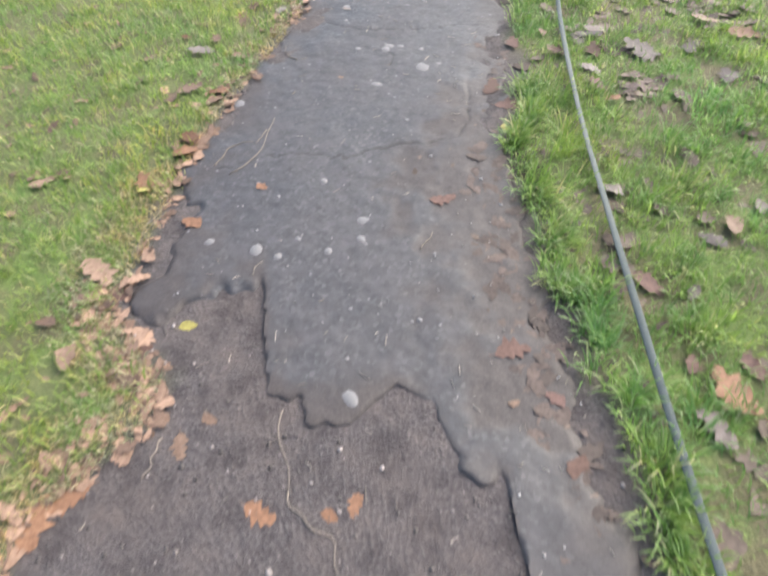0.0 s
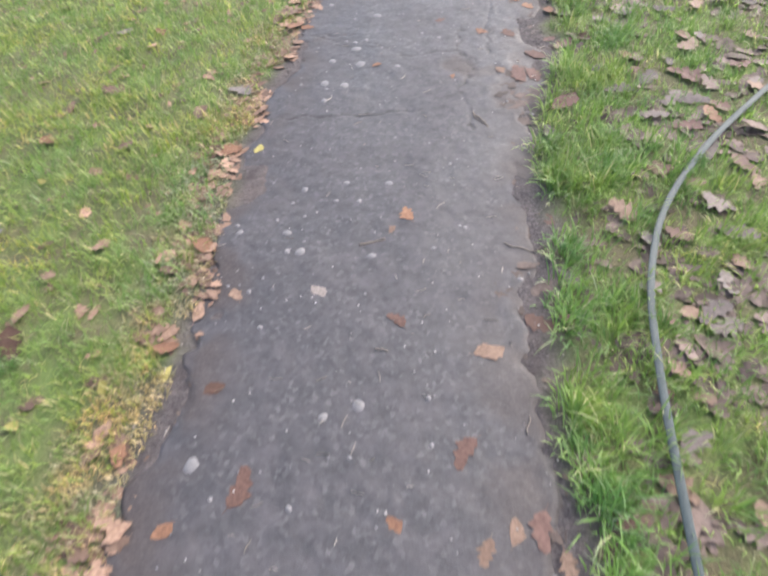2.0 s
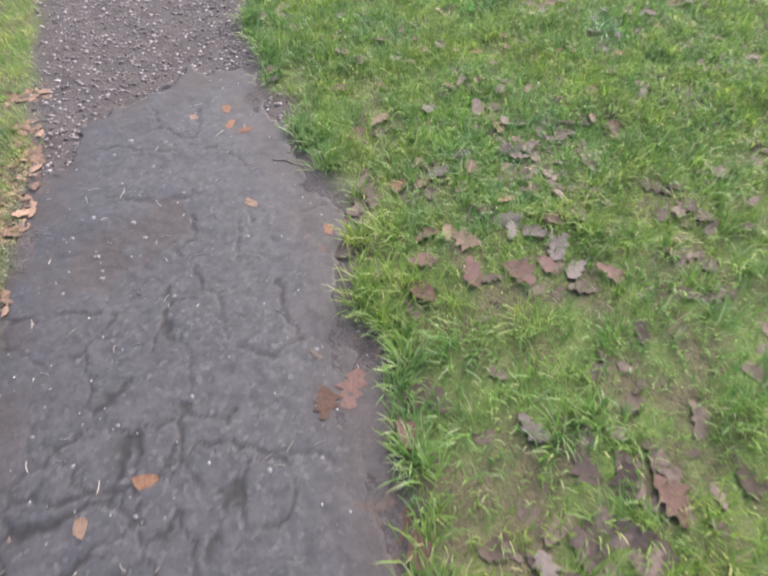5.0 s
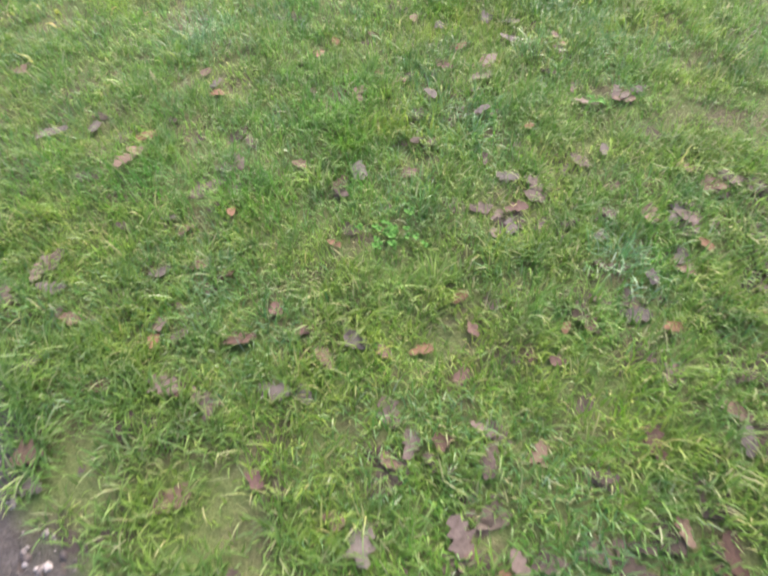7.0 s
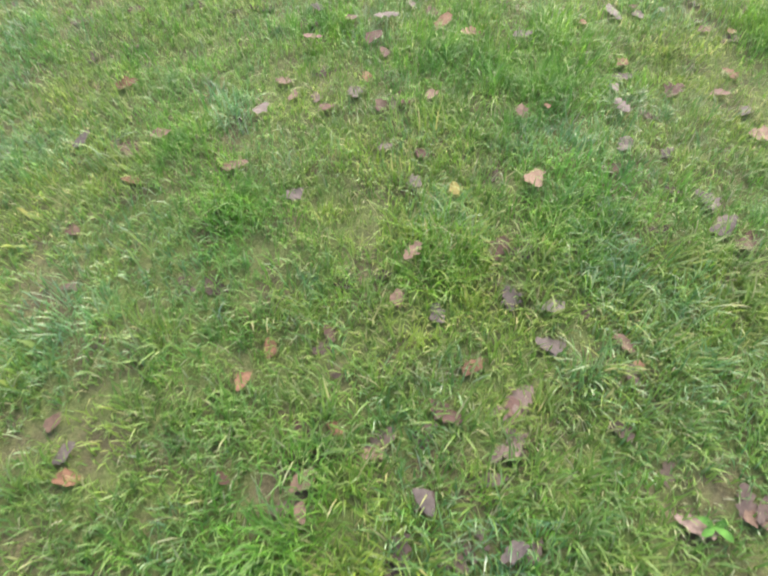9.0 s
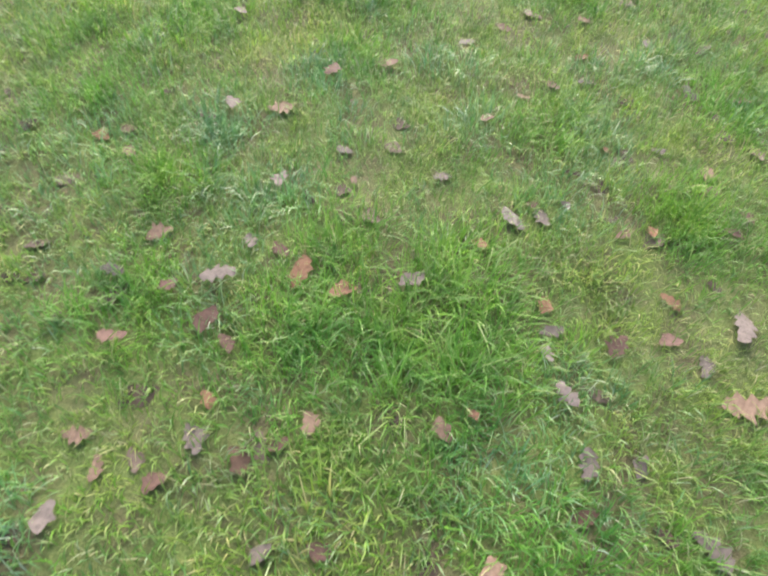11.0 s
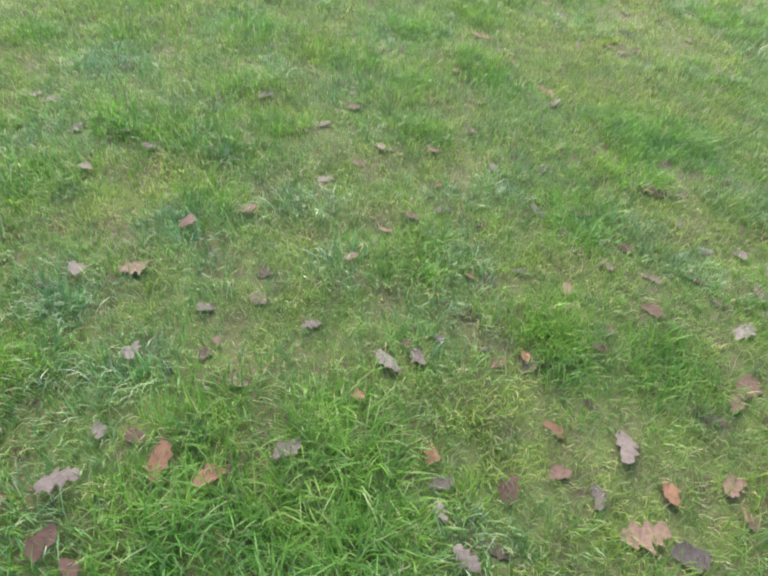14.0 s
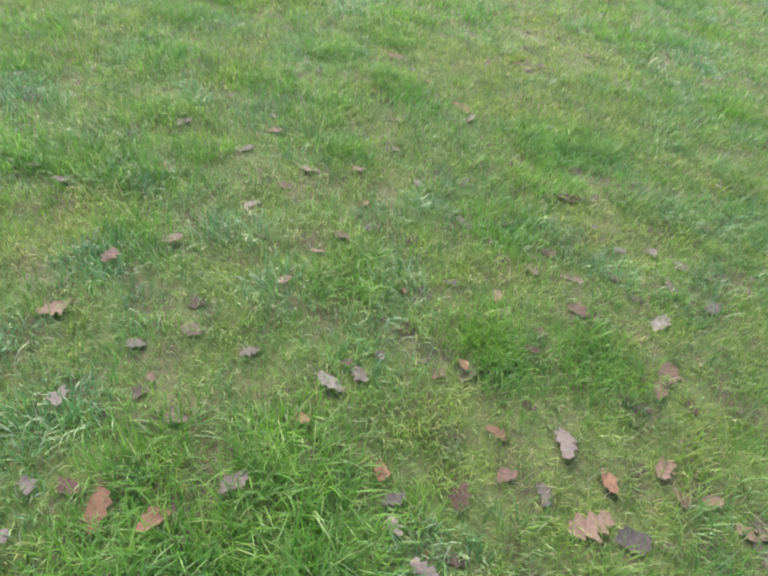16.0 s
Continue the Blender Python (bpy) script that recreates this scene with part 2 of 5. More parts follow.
def ground_z(x, y):
    s = strip(x, y)
    bank = smooth(0.05, -0.12, s)
    side = 0.0075 * smooth(0.24, 0.15, s) * (1 - bank) * smooth(1.7, 2.1, y)
    return -0.011 + 0.015 * bank + side + (fbm(x, y, 6, 3, 9) - 0.5) * (0.012 + 0.02 * bank) + (fbm(x, y, 40, 2, 2) - 0.5) * 0.006


# worn-through places in the surface: x, y, half-length east, half-length north, turn
HOLES = [(-0.9, 1.6, 0.1, 0.2, 0.1)]


# crumbled places, silted up but not worn through: x, y, radius
CRUMBLED = [(0.45, 2.1, 0.22), (1.36, 5.6, 0.2), (1.25, 5.4, 0.14), (0.85, 3.3, 0.15), (1.05, 4.3, 0.15), (1.55, 6.5, 0.15), (0.3, 1.75, 0.28), (0.42, 1.45, 0.3), (0.4, 1.1, 0.27), (0.45, 0.8, 0.27), (0.5, 2.35, 0.2), (0.62, 2.7, 0.14), (1.03, 5.72, 0.08), (1.45, 8.16, 0.14), (1.47, 8.2, 0.15), (1.2, 8.12, 0.14), (0.75, 7.95, 0.12), (1.0, 6.9, 0.1), (0.62, 7.3, 0.12)]


def crumbled(x, y):
    out = np.zeros(np.shape(x))
    for cx, cy, rad in CRUMBLED:
        out = np.maximum(out, smooth(1.25, 0.55, np.hypot(x - cx, y - cy) / rad + (fbm(x, y, 11, 3, 64) - 0.5) * 1.6))
    return out


def asphalt_sdf(x, y):
    wob = (fbm(x, y, 9.0, 3, 21) - 0.5)
    s = np.minimum(x - west(y) - 0.04, east(y) - 0.06 - x) + wob * 0.13 + (fbm(x, y, 30, 2, 27) - 0.5) * 0.022
    front = np.interp(x, [-1, -0.91, -0.85, -0.72, -0.67, -0.57, -0.42, -0.40, -0.37, -0.27, -0.25, -0.12, -0.05, 0.01, 0.12, 0.13, 0.23, 0.28, 0.30], [1.35, 1.25, 1.14, 1.08, 1.15, 1.2, 1.23, 1.12, 0.86, 0.84, 0.74, 0.71, 0.75, 0.82, 0.71, 0.64, 0.52, 0.51, 0.1])
    back = np.interp(x, [0.7, 1.14, 1.27, 1.57, 1.77, 2.12, 2.3], [8.5, 8.78, 8.96, 9.13, 9.2, 9.08, 9.0])
    s = np.minimum(s, np.minimum(y - front + wob * 0.12 + (fbm(x, y, 16, 2, 24) - 0.5) * 0.06, back - y + wob * 0.25))
    for hx, hy, a, b, turn in HOLES:
        c, n = math.cos(turn), math.sin(turn)
        u, v = (x - hx) * c + (y - hy) * n, -(x - hx) * n + (y - hy) * c
        d = (((u / a) ** 4 + (v / b) ** 4) ** 0.25 - 1) * min(a, b) + wob * 0.17 + (fbm(x, y, 26, 2, 23) - 0.5) * 0.05
        s = np.minimum(s, d)
    return s


CRACKS = [
    [(-0.38, 3.24), (-0.24, 3.14), (-0.01, 3.01), (0.28, 2.98), (0.62, 2.98)],
    [(-0.01, 2.83), (0.13, 2.74), (0.11, 2.64)],
    [(0.31, 6.24), (0.5, 6.08), (0.68, 5.99), (0.76, 5.89), (0.95, 5.88), (1.08, 5.86), (1.11, 5.74), (1.06, 5.62)],
    [(1.12, 6.1), (1.05, 5.9)],
    [(1.11, 6.08), (1.05, 5.88), (1.09, 5.77), (1.07, 5.66), (0.99, 5.52), (0.98, 5.2)],
    [(1.34, 6.39), (1.26, 6.16), (1.22, 5.91), (1.18, 5.81)],
    [(0.67, 7.48), (0.85, 7.3), (1.13, 7.2), (1.4, 7.22), (1.7, 7.0)],
    [(1.13, 7.2), (1.2, 6.8), (1.34, 6.39)],
    [(0.4, 6.9), (0.8, 6.75), (1.2, 6.8), (1.5, 6.7)],
    [(0.08, 2.0), (0.2, 1.98), (0.34, 2.03), (0.43, 2.16), (0.46, 2.4)],
    [(-0.65, 1.9), (-0.4, 1.98), (-0.1, 1.93), (0.1, 2.0)],
    [(1.37, 8.37), (1.61, 8.28)],
    [(0.97, 7.44), (1.04, 7.22), (1.23, 7.2), (1.39, 7.4), (1.41, 7.7)],
    [(1.27, 6.05), (1.23, 5.92)],
    [(0.79, 5.87), (0.7, 5.96), (0.66, 6.05), (0.58, 6.07)],
    [(1.06, 6.96), (1.26, 7.06), (1.29, 6.59), (1.34, 6.38)],
    [(0.33, 6.23), (0.52, 6.17), (0.57, 6.27)],
    [(1.32, 8.79), (1.41, 8.76), (1.61, 8.61), (1.6, 8.49)],
    [(1.31, 8.47), (1.41, 8.34), (1.53, 8.29), (1.62, 8.3)],
    [(1.6, 9.01), (1.6, 8.81), (1.7, 8.65), (1.76, 8.68), (1.78, 8.84)],
    [(1.58, 8.17), (1.58, 8.07), (1.49, 8.03), (1.53, 7.9), (1.52, 7.78)],
    [(1.8, 8.09), (1.79, 8.01)],
    [(1.7, 8.56), (1.8, 8.52), (1.86, 8.35)],
    [(1.74, 8.04), (1.67, 7.85)],
    [(1.98, 7.98), (2.09, 7.95)],
    [(0.05, 5.5), (0.35, 5.45), (0.8, 5.4)],
]


def crack_depth(x, y):
    jx = x + (fbm(x, y, 22, 3, 31) - 0.5) * 0.06
    jy = y + (fbm(x, y, 22, 3, 37) - 0.5) * 0.06
    best = np.full(x.shape, 9.0)
    for line in CRACKS:
        for (ax, ay), (bx, by) in zip(line, line[1:]):
            dx, dy = bx - ax, by - ay
            near = (jx > min(ax, bx) - 0.05) & (jx < max(ax, bx) + 0.05) & (jy > min(ay, by) - 0.05) & (jy < max(ay, by) + 0.05)
            if near.any():
                px, py = jx[near], jy[near]
                k = np.clip(((px - ax) * dx + (py - ay) * dy) / (dx * dx + dy * dy), 0, 1)
                best[near] = np.minimum(best[near], np.hypot(px - ax - k * dx, py - ay - k * dy))
    # crazed blocks where the surface has failed, at the far end
    far = (y > 6.9) & (y < 8.0)
    seeds = np.random.default_rng(11).uniform((0.4, 6.8), (2.3, 9.4), (120, 2))
    if far.any():
        d = np.hypot(jx[far][:, None] - seeds[:, 0], jy[far][:, None] - seeds[:, 1])
        d.partition(1, axis=1)
        web = (d[:, 1] - d[:, 0]) * 0.5 + (fbm(x[far], y[far], 4, 2, 50) > 0.47) * 0.03
        best[far] = np.minimum(best[far], web)
    width = 0.0006 + 0.0032 * fbm(x, y, 5, 2, 60) ** 1.5
    return smooth(width + 0.006, width * 0.3, best)


def link_mesh(name, verts, loops, starts, mat, parent=None, smooth_faces=True):
    me = bpy.data.meshes.new(name)
    me.vertices.add(len(verts))
    me.vertices.foreach_set("co", np.ascontiguousarray(verts, dtype=np.float32).ravel())
    me.loops.add(len(loops))
    me.loops.foreach_set("vertex_index", np.ascontiguousarray(loops, dtype=np.int32))
    me.polygons.add(len(starts))
    me.polygons.foreach_set("loop_start", np.ascontiguousarray(starts, dtype=np.int32))
    me.update(calc_edges=True)
    me.polygons.foreach_set("use_smooth", np.full(len(starts), smooth_faces))
    me.materials.append(mat)
    ob = new(name, me)
    ob.parent = parent
    return ob


def quads(name, verts, faces, mat, parent=None):
    faces = np.asarray(faces)
    return link_mesh(name, verts, faces.ravel(), np.arange(len(faces)) * faces.shape[1], mat, parent)


def grid_faces(nx, ny):
    i = (np.arange(nx - 1)[:, None] * ny + np.arange(ny - 1)[None, :]).ravel()
    return np.stack([i, i + ny, i + ny + 1, i + 1], 1)


# ---- ground: one sheet, fine near the walk and coarse out to the horizon ----
def build_ground():
    gx = np.concatenate([[-900, -300, -80, -25, -9, -5], np.arange(-3.2, 12.6, 0.068), [14, 18, 28, 80, 300, 900]])
    gy = np.concatenate([[-900, -300, -80, -25, -9, -4], np.arange(-1.2, 14.6, 0.068), [16, 20, 30, 80, 300, 900]])
    X, Y = np.meshgrid(gx, gy, indexing="ij")
    V = np.stack([X.ravel(), Y.ravel(), ground_z(X.ravel(), Y.ravel())], 1)
    ob = quads("ground", V, grid_faces(len(gx), len(gy)), SOIL)
    turf = smooth(0.06, -0.05, strip(V[:, 0], V[:, 1]))
    ob.data.attributes.new("turf", "FLOAT", "POINT").data.foreach_set("value", turf.astype(np.float32))
    vx, vy = V[:, 0], V[:, 1]
    gap = smooth(0.49, 0.38, fbm(vx, vy, 7.5, 3, 130)) * np.where(vx > east(vy), 0.9 - 0.62 * smooth(6.8, 8.2, vy), 0.5)
    ob.data.attributes.new("gap", "FLOAT", "POINT").data.foreach_set("value", gap.astype(np.float32))
    in_verge = np.minimum(np.minimum(vx + 2.6, east(vy) + 2.9 - vx), np.minimum(vy + 0.5, 10.8 - vy))
    in_meadow = np.minimum(np.minimum(vx - 2.0, 13.2 - vx), np.minimum(vy - 7.0, 14.3 - vy))
    away = smooth(0.5, -0.3, np.maximum(in_verge, in_meadow))
    ob.data.attributes.new("away", "FLOAT", "POINT").data.foreach_set("value", away.astype(np.float32))
    return tagged(ob, "damp brown soil under short park grass", "ground", kind="structure")


def surface_z(x, y):
    """Height of the asphalt's top, or of the ground where it has worn away."""
    x, y = np.atleast_1d(np.asarray(x, float)), np.atleast_1d(np.asarray(y, float))
    return np.where(asphalt_sdf(x, y) > 0.008, (fbm(x, y, 3, 2, 70) - 0.5) * 0.012 + (fbm(x, y, 13, 3, 82) - 0.5) * 0.005, ground_z(x, y))


def build_asphalt():
    cell = 0.009
    gx, gy = np.arange(-1.15, 2.35, cell), np.arange(0.1, 9.4, cell)
    X, Y = np.meshgrid(gx, gy, indexing="ij")
    shape = X.shape
    x, y = X.ravel(), Y.ravel()
    s = np.full(x.shape, -1.0)
    near = (x > west(y) - 0.1) & (x < east(y) + 0.1)
    s[near] = asphalt_sdf(x[near], y[near])
    keep = s > -0.014
    lip = smooth(-0.006, 0.012 + 0.075 * smooth(0.46, 0.62, fbm(x, y, 2.6, 2, 75)), s)
    top = (fbm(x, y, 3, 2, 70) - 0.5) * 0.012
    fine = np.zeros(x.shape)
    worn = np.zeros(x.shape)
    worn[keep] = crumbled(x[keep], y[keep])
    splits = np.zeros(x.shape)
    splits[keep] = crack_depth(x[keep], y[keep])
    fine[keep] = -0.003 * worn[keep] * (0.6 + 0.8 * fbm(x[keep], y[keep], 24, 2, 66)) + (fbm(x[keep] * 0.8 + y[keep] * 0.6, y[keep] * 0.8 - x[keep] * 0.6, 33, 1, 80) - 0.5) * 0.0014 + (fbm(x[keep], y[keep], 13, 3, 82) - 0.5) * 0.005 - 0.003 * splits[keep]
    z = -0.026 + (top + fine + 0.026) * lip
    F = grid_faces(*shape)
    F = F[keep[F].all(axis=1)]
    used = np.unique(F)
    remap = np.full(len(x), -1)
    remap[used] = np.arange(len(used))
    ob = quads("path", np.stack([x, y, z], 1)[used], remap[F], ASPHALT)
    silt = smooth(0.32, -0.01, s[used]) * smooth(0.3, 0.58, fbm(x[used], y[used], 7, 4, 85)) + 0.3 * smooth(0.04, 0.0, s[used])
    ux, uy = x[used], y[used]
    silt = np.maximum(silt, 0.85 * smooth(0.26, 0.04, east(uy) - ux + (fbm(ux, uy, 5, 3, 88) - 0.5) * 0.3))
    silt = np.maximum(silt, 0.9 * worn[used])
    ob.data.attributes.new("silt", "FLOAT", "POINT").data.foreach_set("value", np.clip(silt, 0, 1).astype(np.float32))
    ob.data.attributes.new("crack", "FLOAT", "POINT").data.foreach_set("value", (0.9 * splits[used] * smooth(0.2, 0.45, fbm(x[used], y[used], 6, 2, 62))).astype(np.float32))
    return tagged(ob, "worn dark grey asphalt footpath with broken edges and cracks", "footpath", kind="structure")


ground = build_ground()
path = build_asphalt()


# ---- loose pieces in bulk ----
ICO = [(-1, 1.618, 0), (1, 1.618, 0), (-1, -1.618, 0), (1, -1.618, 0), (0, -1, 1.618), (0, 1, 1.618), (0, -1, -1.618), (0, 1, -1.618),
       (1.618, 0, -1), (1.618, 0, 1), (-1.618, 0, -1), (-1.618, 0, 1)]
ICO_F = np.array([(0, 11, 5), (0, 5, 1), (0, 1, 7), (0, 7, 10), (0, 10, 11), (1, 5, 9), (5, 11, 4), (11, 10, 2), (10, 7, 6), (7, 1, 8),
                  (3, 9, 4), (3, 4, 2), (3, 2, 6), (3, 6, 8), (3, 8, 9), (4, 9, 5), (2, 4, 11), (6, 2, 10), (8, 6, 7), (9, 8, 1)])
ICO_V = np.array(ICO) / 1.902


def pebbles(name, xy, size, flat, mat, parent=None, sink=0.25):
    n = len(xy)
    r = rng.random((n, 4))
    V = ICO_V[None] * (1 + (rng.random((n, 12, 1)) - 0.5) * 0.35)
    V = V * (size[:, None] * np.stack([0.8 + 0.5 * r[:, 0], 0.7 + 0.3 * r[:, 1], flat * (0.7 + 0.6 * r[:, 2])], 1))[:, None, :] * 0.5
    a = r[:, 3] * 6.283
    c, s = np.cos(a)[:, None], np.sin(a)[:, None]
    W = np.stack([V[..., 0] * c - V[..., 1] * s, V[..., 0] * s + V[..., 1] * c, V[..., 2]], -1)
    W[..., :2] += xy[:, None, :]
    W[..., 2] += (surface_z(xy[:, 0], xy[:, 1]) + size * flat * 0.5 * (1 - 2 * sink))[:, None]
    F = (ICO_F[None] + (np.arange(n) * 12)[:, None, None]).reshape(-1, 3)
    return quads(name, W.reshape(-1, 3), F, mat, parent)


def scatter(n, x0, y0, x1, y1, test):
    p = rng.uniform((x0, y0), (x1, y1), (n, 2))
    return p[test(p[:, 0], p[:, 1])]


def build_gravel():
    far = scatter(13500, 0.9, 8.4, 3.0, 11.8, lambda x, y: (strip(x, y) > 0.0) & (asphalt_sdf(x, y) < 0.01) & (strip(x, y) + rng.random(len(x)) * 0.3 > 0.16))
    ob = pebbles("gravel", far, 0.006 + 0.021 * rng.random(len(far)) ** 2, 0.5, GRAVEL, sink=0.36)
    tagged(ob, "pinkish brown loose gravel beyond the broken asphalt", "gravel", kind="stuff")
    worn = scatter(9500, -1.1, 0.0, 2.3, 9.0, lambda x, y: (strip(x, y) > 0.02) & (asphalt_sdf(x, y) < 0.0))
    ob = pebbles("small_stones", worn, 0.003 + 0.016 * rng.random(len(worn)) ** 2.6, 0.6, DARK_STONE)
    tagged(ob, "small stones trodden into bare brown earth", "stones", kind="stuff")
    specks = scatter(2600, -1.0, 0.3, 2.3, 9.2, lambda x, y: (asphalt_sdf(x, y) > 0.02) & (rng.random(len(x)) < 0.35 + 0.65 * (fbm(x, y, 2, 2, 90) > 0.5)))
    ob = pebbles("grit", specks, rng.uniform(0.003, 0.0085, len(specks)), 0.6, GRIT)
    tagged(ob, "pale grit scattered over the asphalt", "grit", kind="stuff")


build_gravel()


def leaf_mesh(shape, variant):
    """A thin curled blade, lobed like oak or plainly oval, with its stalk; one metre long."""
    r = np.random.default_rng(200 + variant + (50 if shape == "oak" else 0))
    rows = 9 if shape == "oak" else 10
    bm = bmesh.new()
    side = [[], [], []]
    curl, arch, twist = r.uniform(0.15, 0.7), r.uniform(-0.18, 0.3), r.uniform(-0.25, 0.25)
    for i in range(rows):
        s = i / (rows - 1)
        if shape == "oak":
            w = 0.36 * math.sin(math.pi * min(1, 0.05 + 0.95 * s ** 0.85)) ** 0.75 * (r.uniform(0.75, 1.1) if i % 2 else r.uniform(0.45, 0.62))
        else:
            w = 0.33 * math.sin(math.pi * (0.03 + 0.95 * s ** r.uniform(0.85, 1.2))) ** 0.8 * r.uniform(0.84, 1.14)
        w = max(w, 0.012)
        bend = 0.09 * math.sin(s * 4 + variant * 1.7)
        for k, sg in ((0, -1), (1, 0), (2, 1)):
            ww = w * sg * (1 + r.uniform(-0.2, 0.2))
            zz = curl * ww * ww * 1.6 + arch * (s - 0.5) ** 2 + twist * ww * (s - 0.4) + r.uniform(-0.03, 0.03)
            ahead = 0.05 * abs(sg) * (i % 2) if shape == "oak" else 0.0
            side[k].append(bm.verts.new((s - 0.5 + ahead, bend + ww, zz)))
    for i in range(rows - 1):
        for k in (0, 1):
            bm.faces.new((side[k][i], side[k][i + 1], side[k + 1][i + 1], side[k + 1][i]))
    z0 = side[1][0].co
    ring0 = [bm.verts.new((z0.x, z0.y + 0.01 * math.cos(q), z0.z + 0.01 * math.sin(q))) for q in (0, 2.1, 4.2)]
    ring1 = [bm.verts.new((z0.x - 0.2, z0.y + 0.05 + 0.008 * math.cos(q), z0.z + 0.008 * math.sin(q))) for q in (0, 2.1, 4.2)]
    for q in range(3):
        bm.faces.new((ring0[q], ring0[(q + 1) % 3], ring1[(q + 1) % 3], ring1[q]))
    me = bpy.data.meshes.new(shape + "_leaf")
    bm.to_mesh(me)
    bm.free()
    for poly in me.polygons:
        poly.use_smooth = True
    return me


def litter(name, xy, length, mat, lift, label, oak=0.5):
    """Many fallen leaves in one mesh, lobed and oval, curled a little and lying at all angles."""
    shapes = []
    for shape in ("oak", "oval"):
        for v in range(5):
            me = leaf_mesh(shape, v)
            co = np.empty(len(me.vertices) * 3, dtype=np.float32)
            me.vertices.foreach_get("co", co)
            idx = np.empty(len(me.loops), dtype=np.int32)
            me.loops.foreach_get("vertex_index", idx)
            shapes.append((co.reshape(-1, 3).astype(float), idx))
            bpy.data.meshes.remove(me)
    verts, loops, total = [], [], 0
    z = surface_z(xy[:, 0], xy[:, 1])
    for k, (x, y) in enumerate(xy):
        co, idx = shapes[int(rng.integers(5)) + (0 if rng.random() < oak else 5)]
        flat = lift < 0.008
        tilt = 0.035 if flat else 0.12
        turn = Euler((rng.normal(0, tilt) + (math.pi if rng.random() < 0.5 else 0), rng.normal(0, tilt), rng.random() * 6.283)).to_matrix()
        p = (co * (1, rng.uniform(0.75, 1.15), rng.uniform(0.015, 0.07) if flat else rng.uniform(0.08, 0.55))) @ np.array(turn).T * length[k]
        low = np.percentile(p[:, 2], 20)
        verts.append(p + (x, y, z[k] + (-0.003 if flat else -0.003) - low + lift * rng.random()))
        loops.append(idx + total)
        total += len(co)
    L = np.concatenate(loops)
    ob = link_mesh(name, np.concatenate(verts), L, np.arange(len(L) // 4) * 4, mat)
    return tagged(ob, label, "leaf litter", kind="stuff")


def band(off_lo, off_hi, side, y0, y1, n, power=1.0):
    y = rng.uniform(y0, y1, n)
    off = off_lo + (off_hi - off_lo) * rng.random(n) ** power
    x = west(y) + off if side == "west" else east(y) - off
    return np.stack([x, y], 1)


def verge_leaves():
    """Where the oak leaves lie thick between the tufts of the eastern verge: x, y, length."""
    y = rng.uniform(2.2, 7.0, 2600)
    off = rng.uniform(0.12, 2.0, len(y))
    x = east(y) + off
    thick = smooth(0.1, 0.45, off) * smooth(2.0, 1.3, off) * smooth(2.2, 2.9, y) * smooth(6.6, 5.2, y)
    keep = fbm(x, y, 3.6, 3, 131) + 0.17 * rng.random(len(y)) > 0.80 - 0.165 * thick
    rows = np.stack([x, y, rng.uniform(0.06, 0.125, len(y))], 1)[keep]
    y = rng.uniform(7.0, 9.5, 750)
    x = east(y) + rng.uniform(0.05, 2.2, len(y))
    keep = fbm(x, y, 4.2, 3, 133) + 0.2 * rng.random(len(y)) > 0.72
    return np.concatenate([rows, np.stack([x, y, rng.uniform(0.05, 0.095, len(y))], 1)[keep]])


VERGE_LEAVES = verge_leaves()


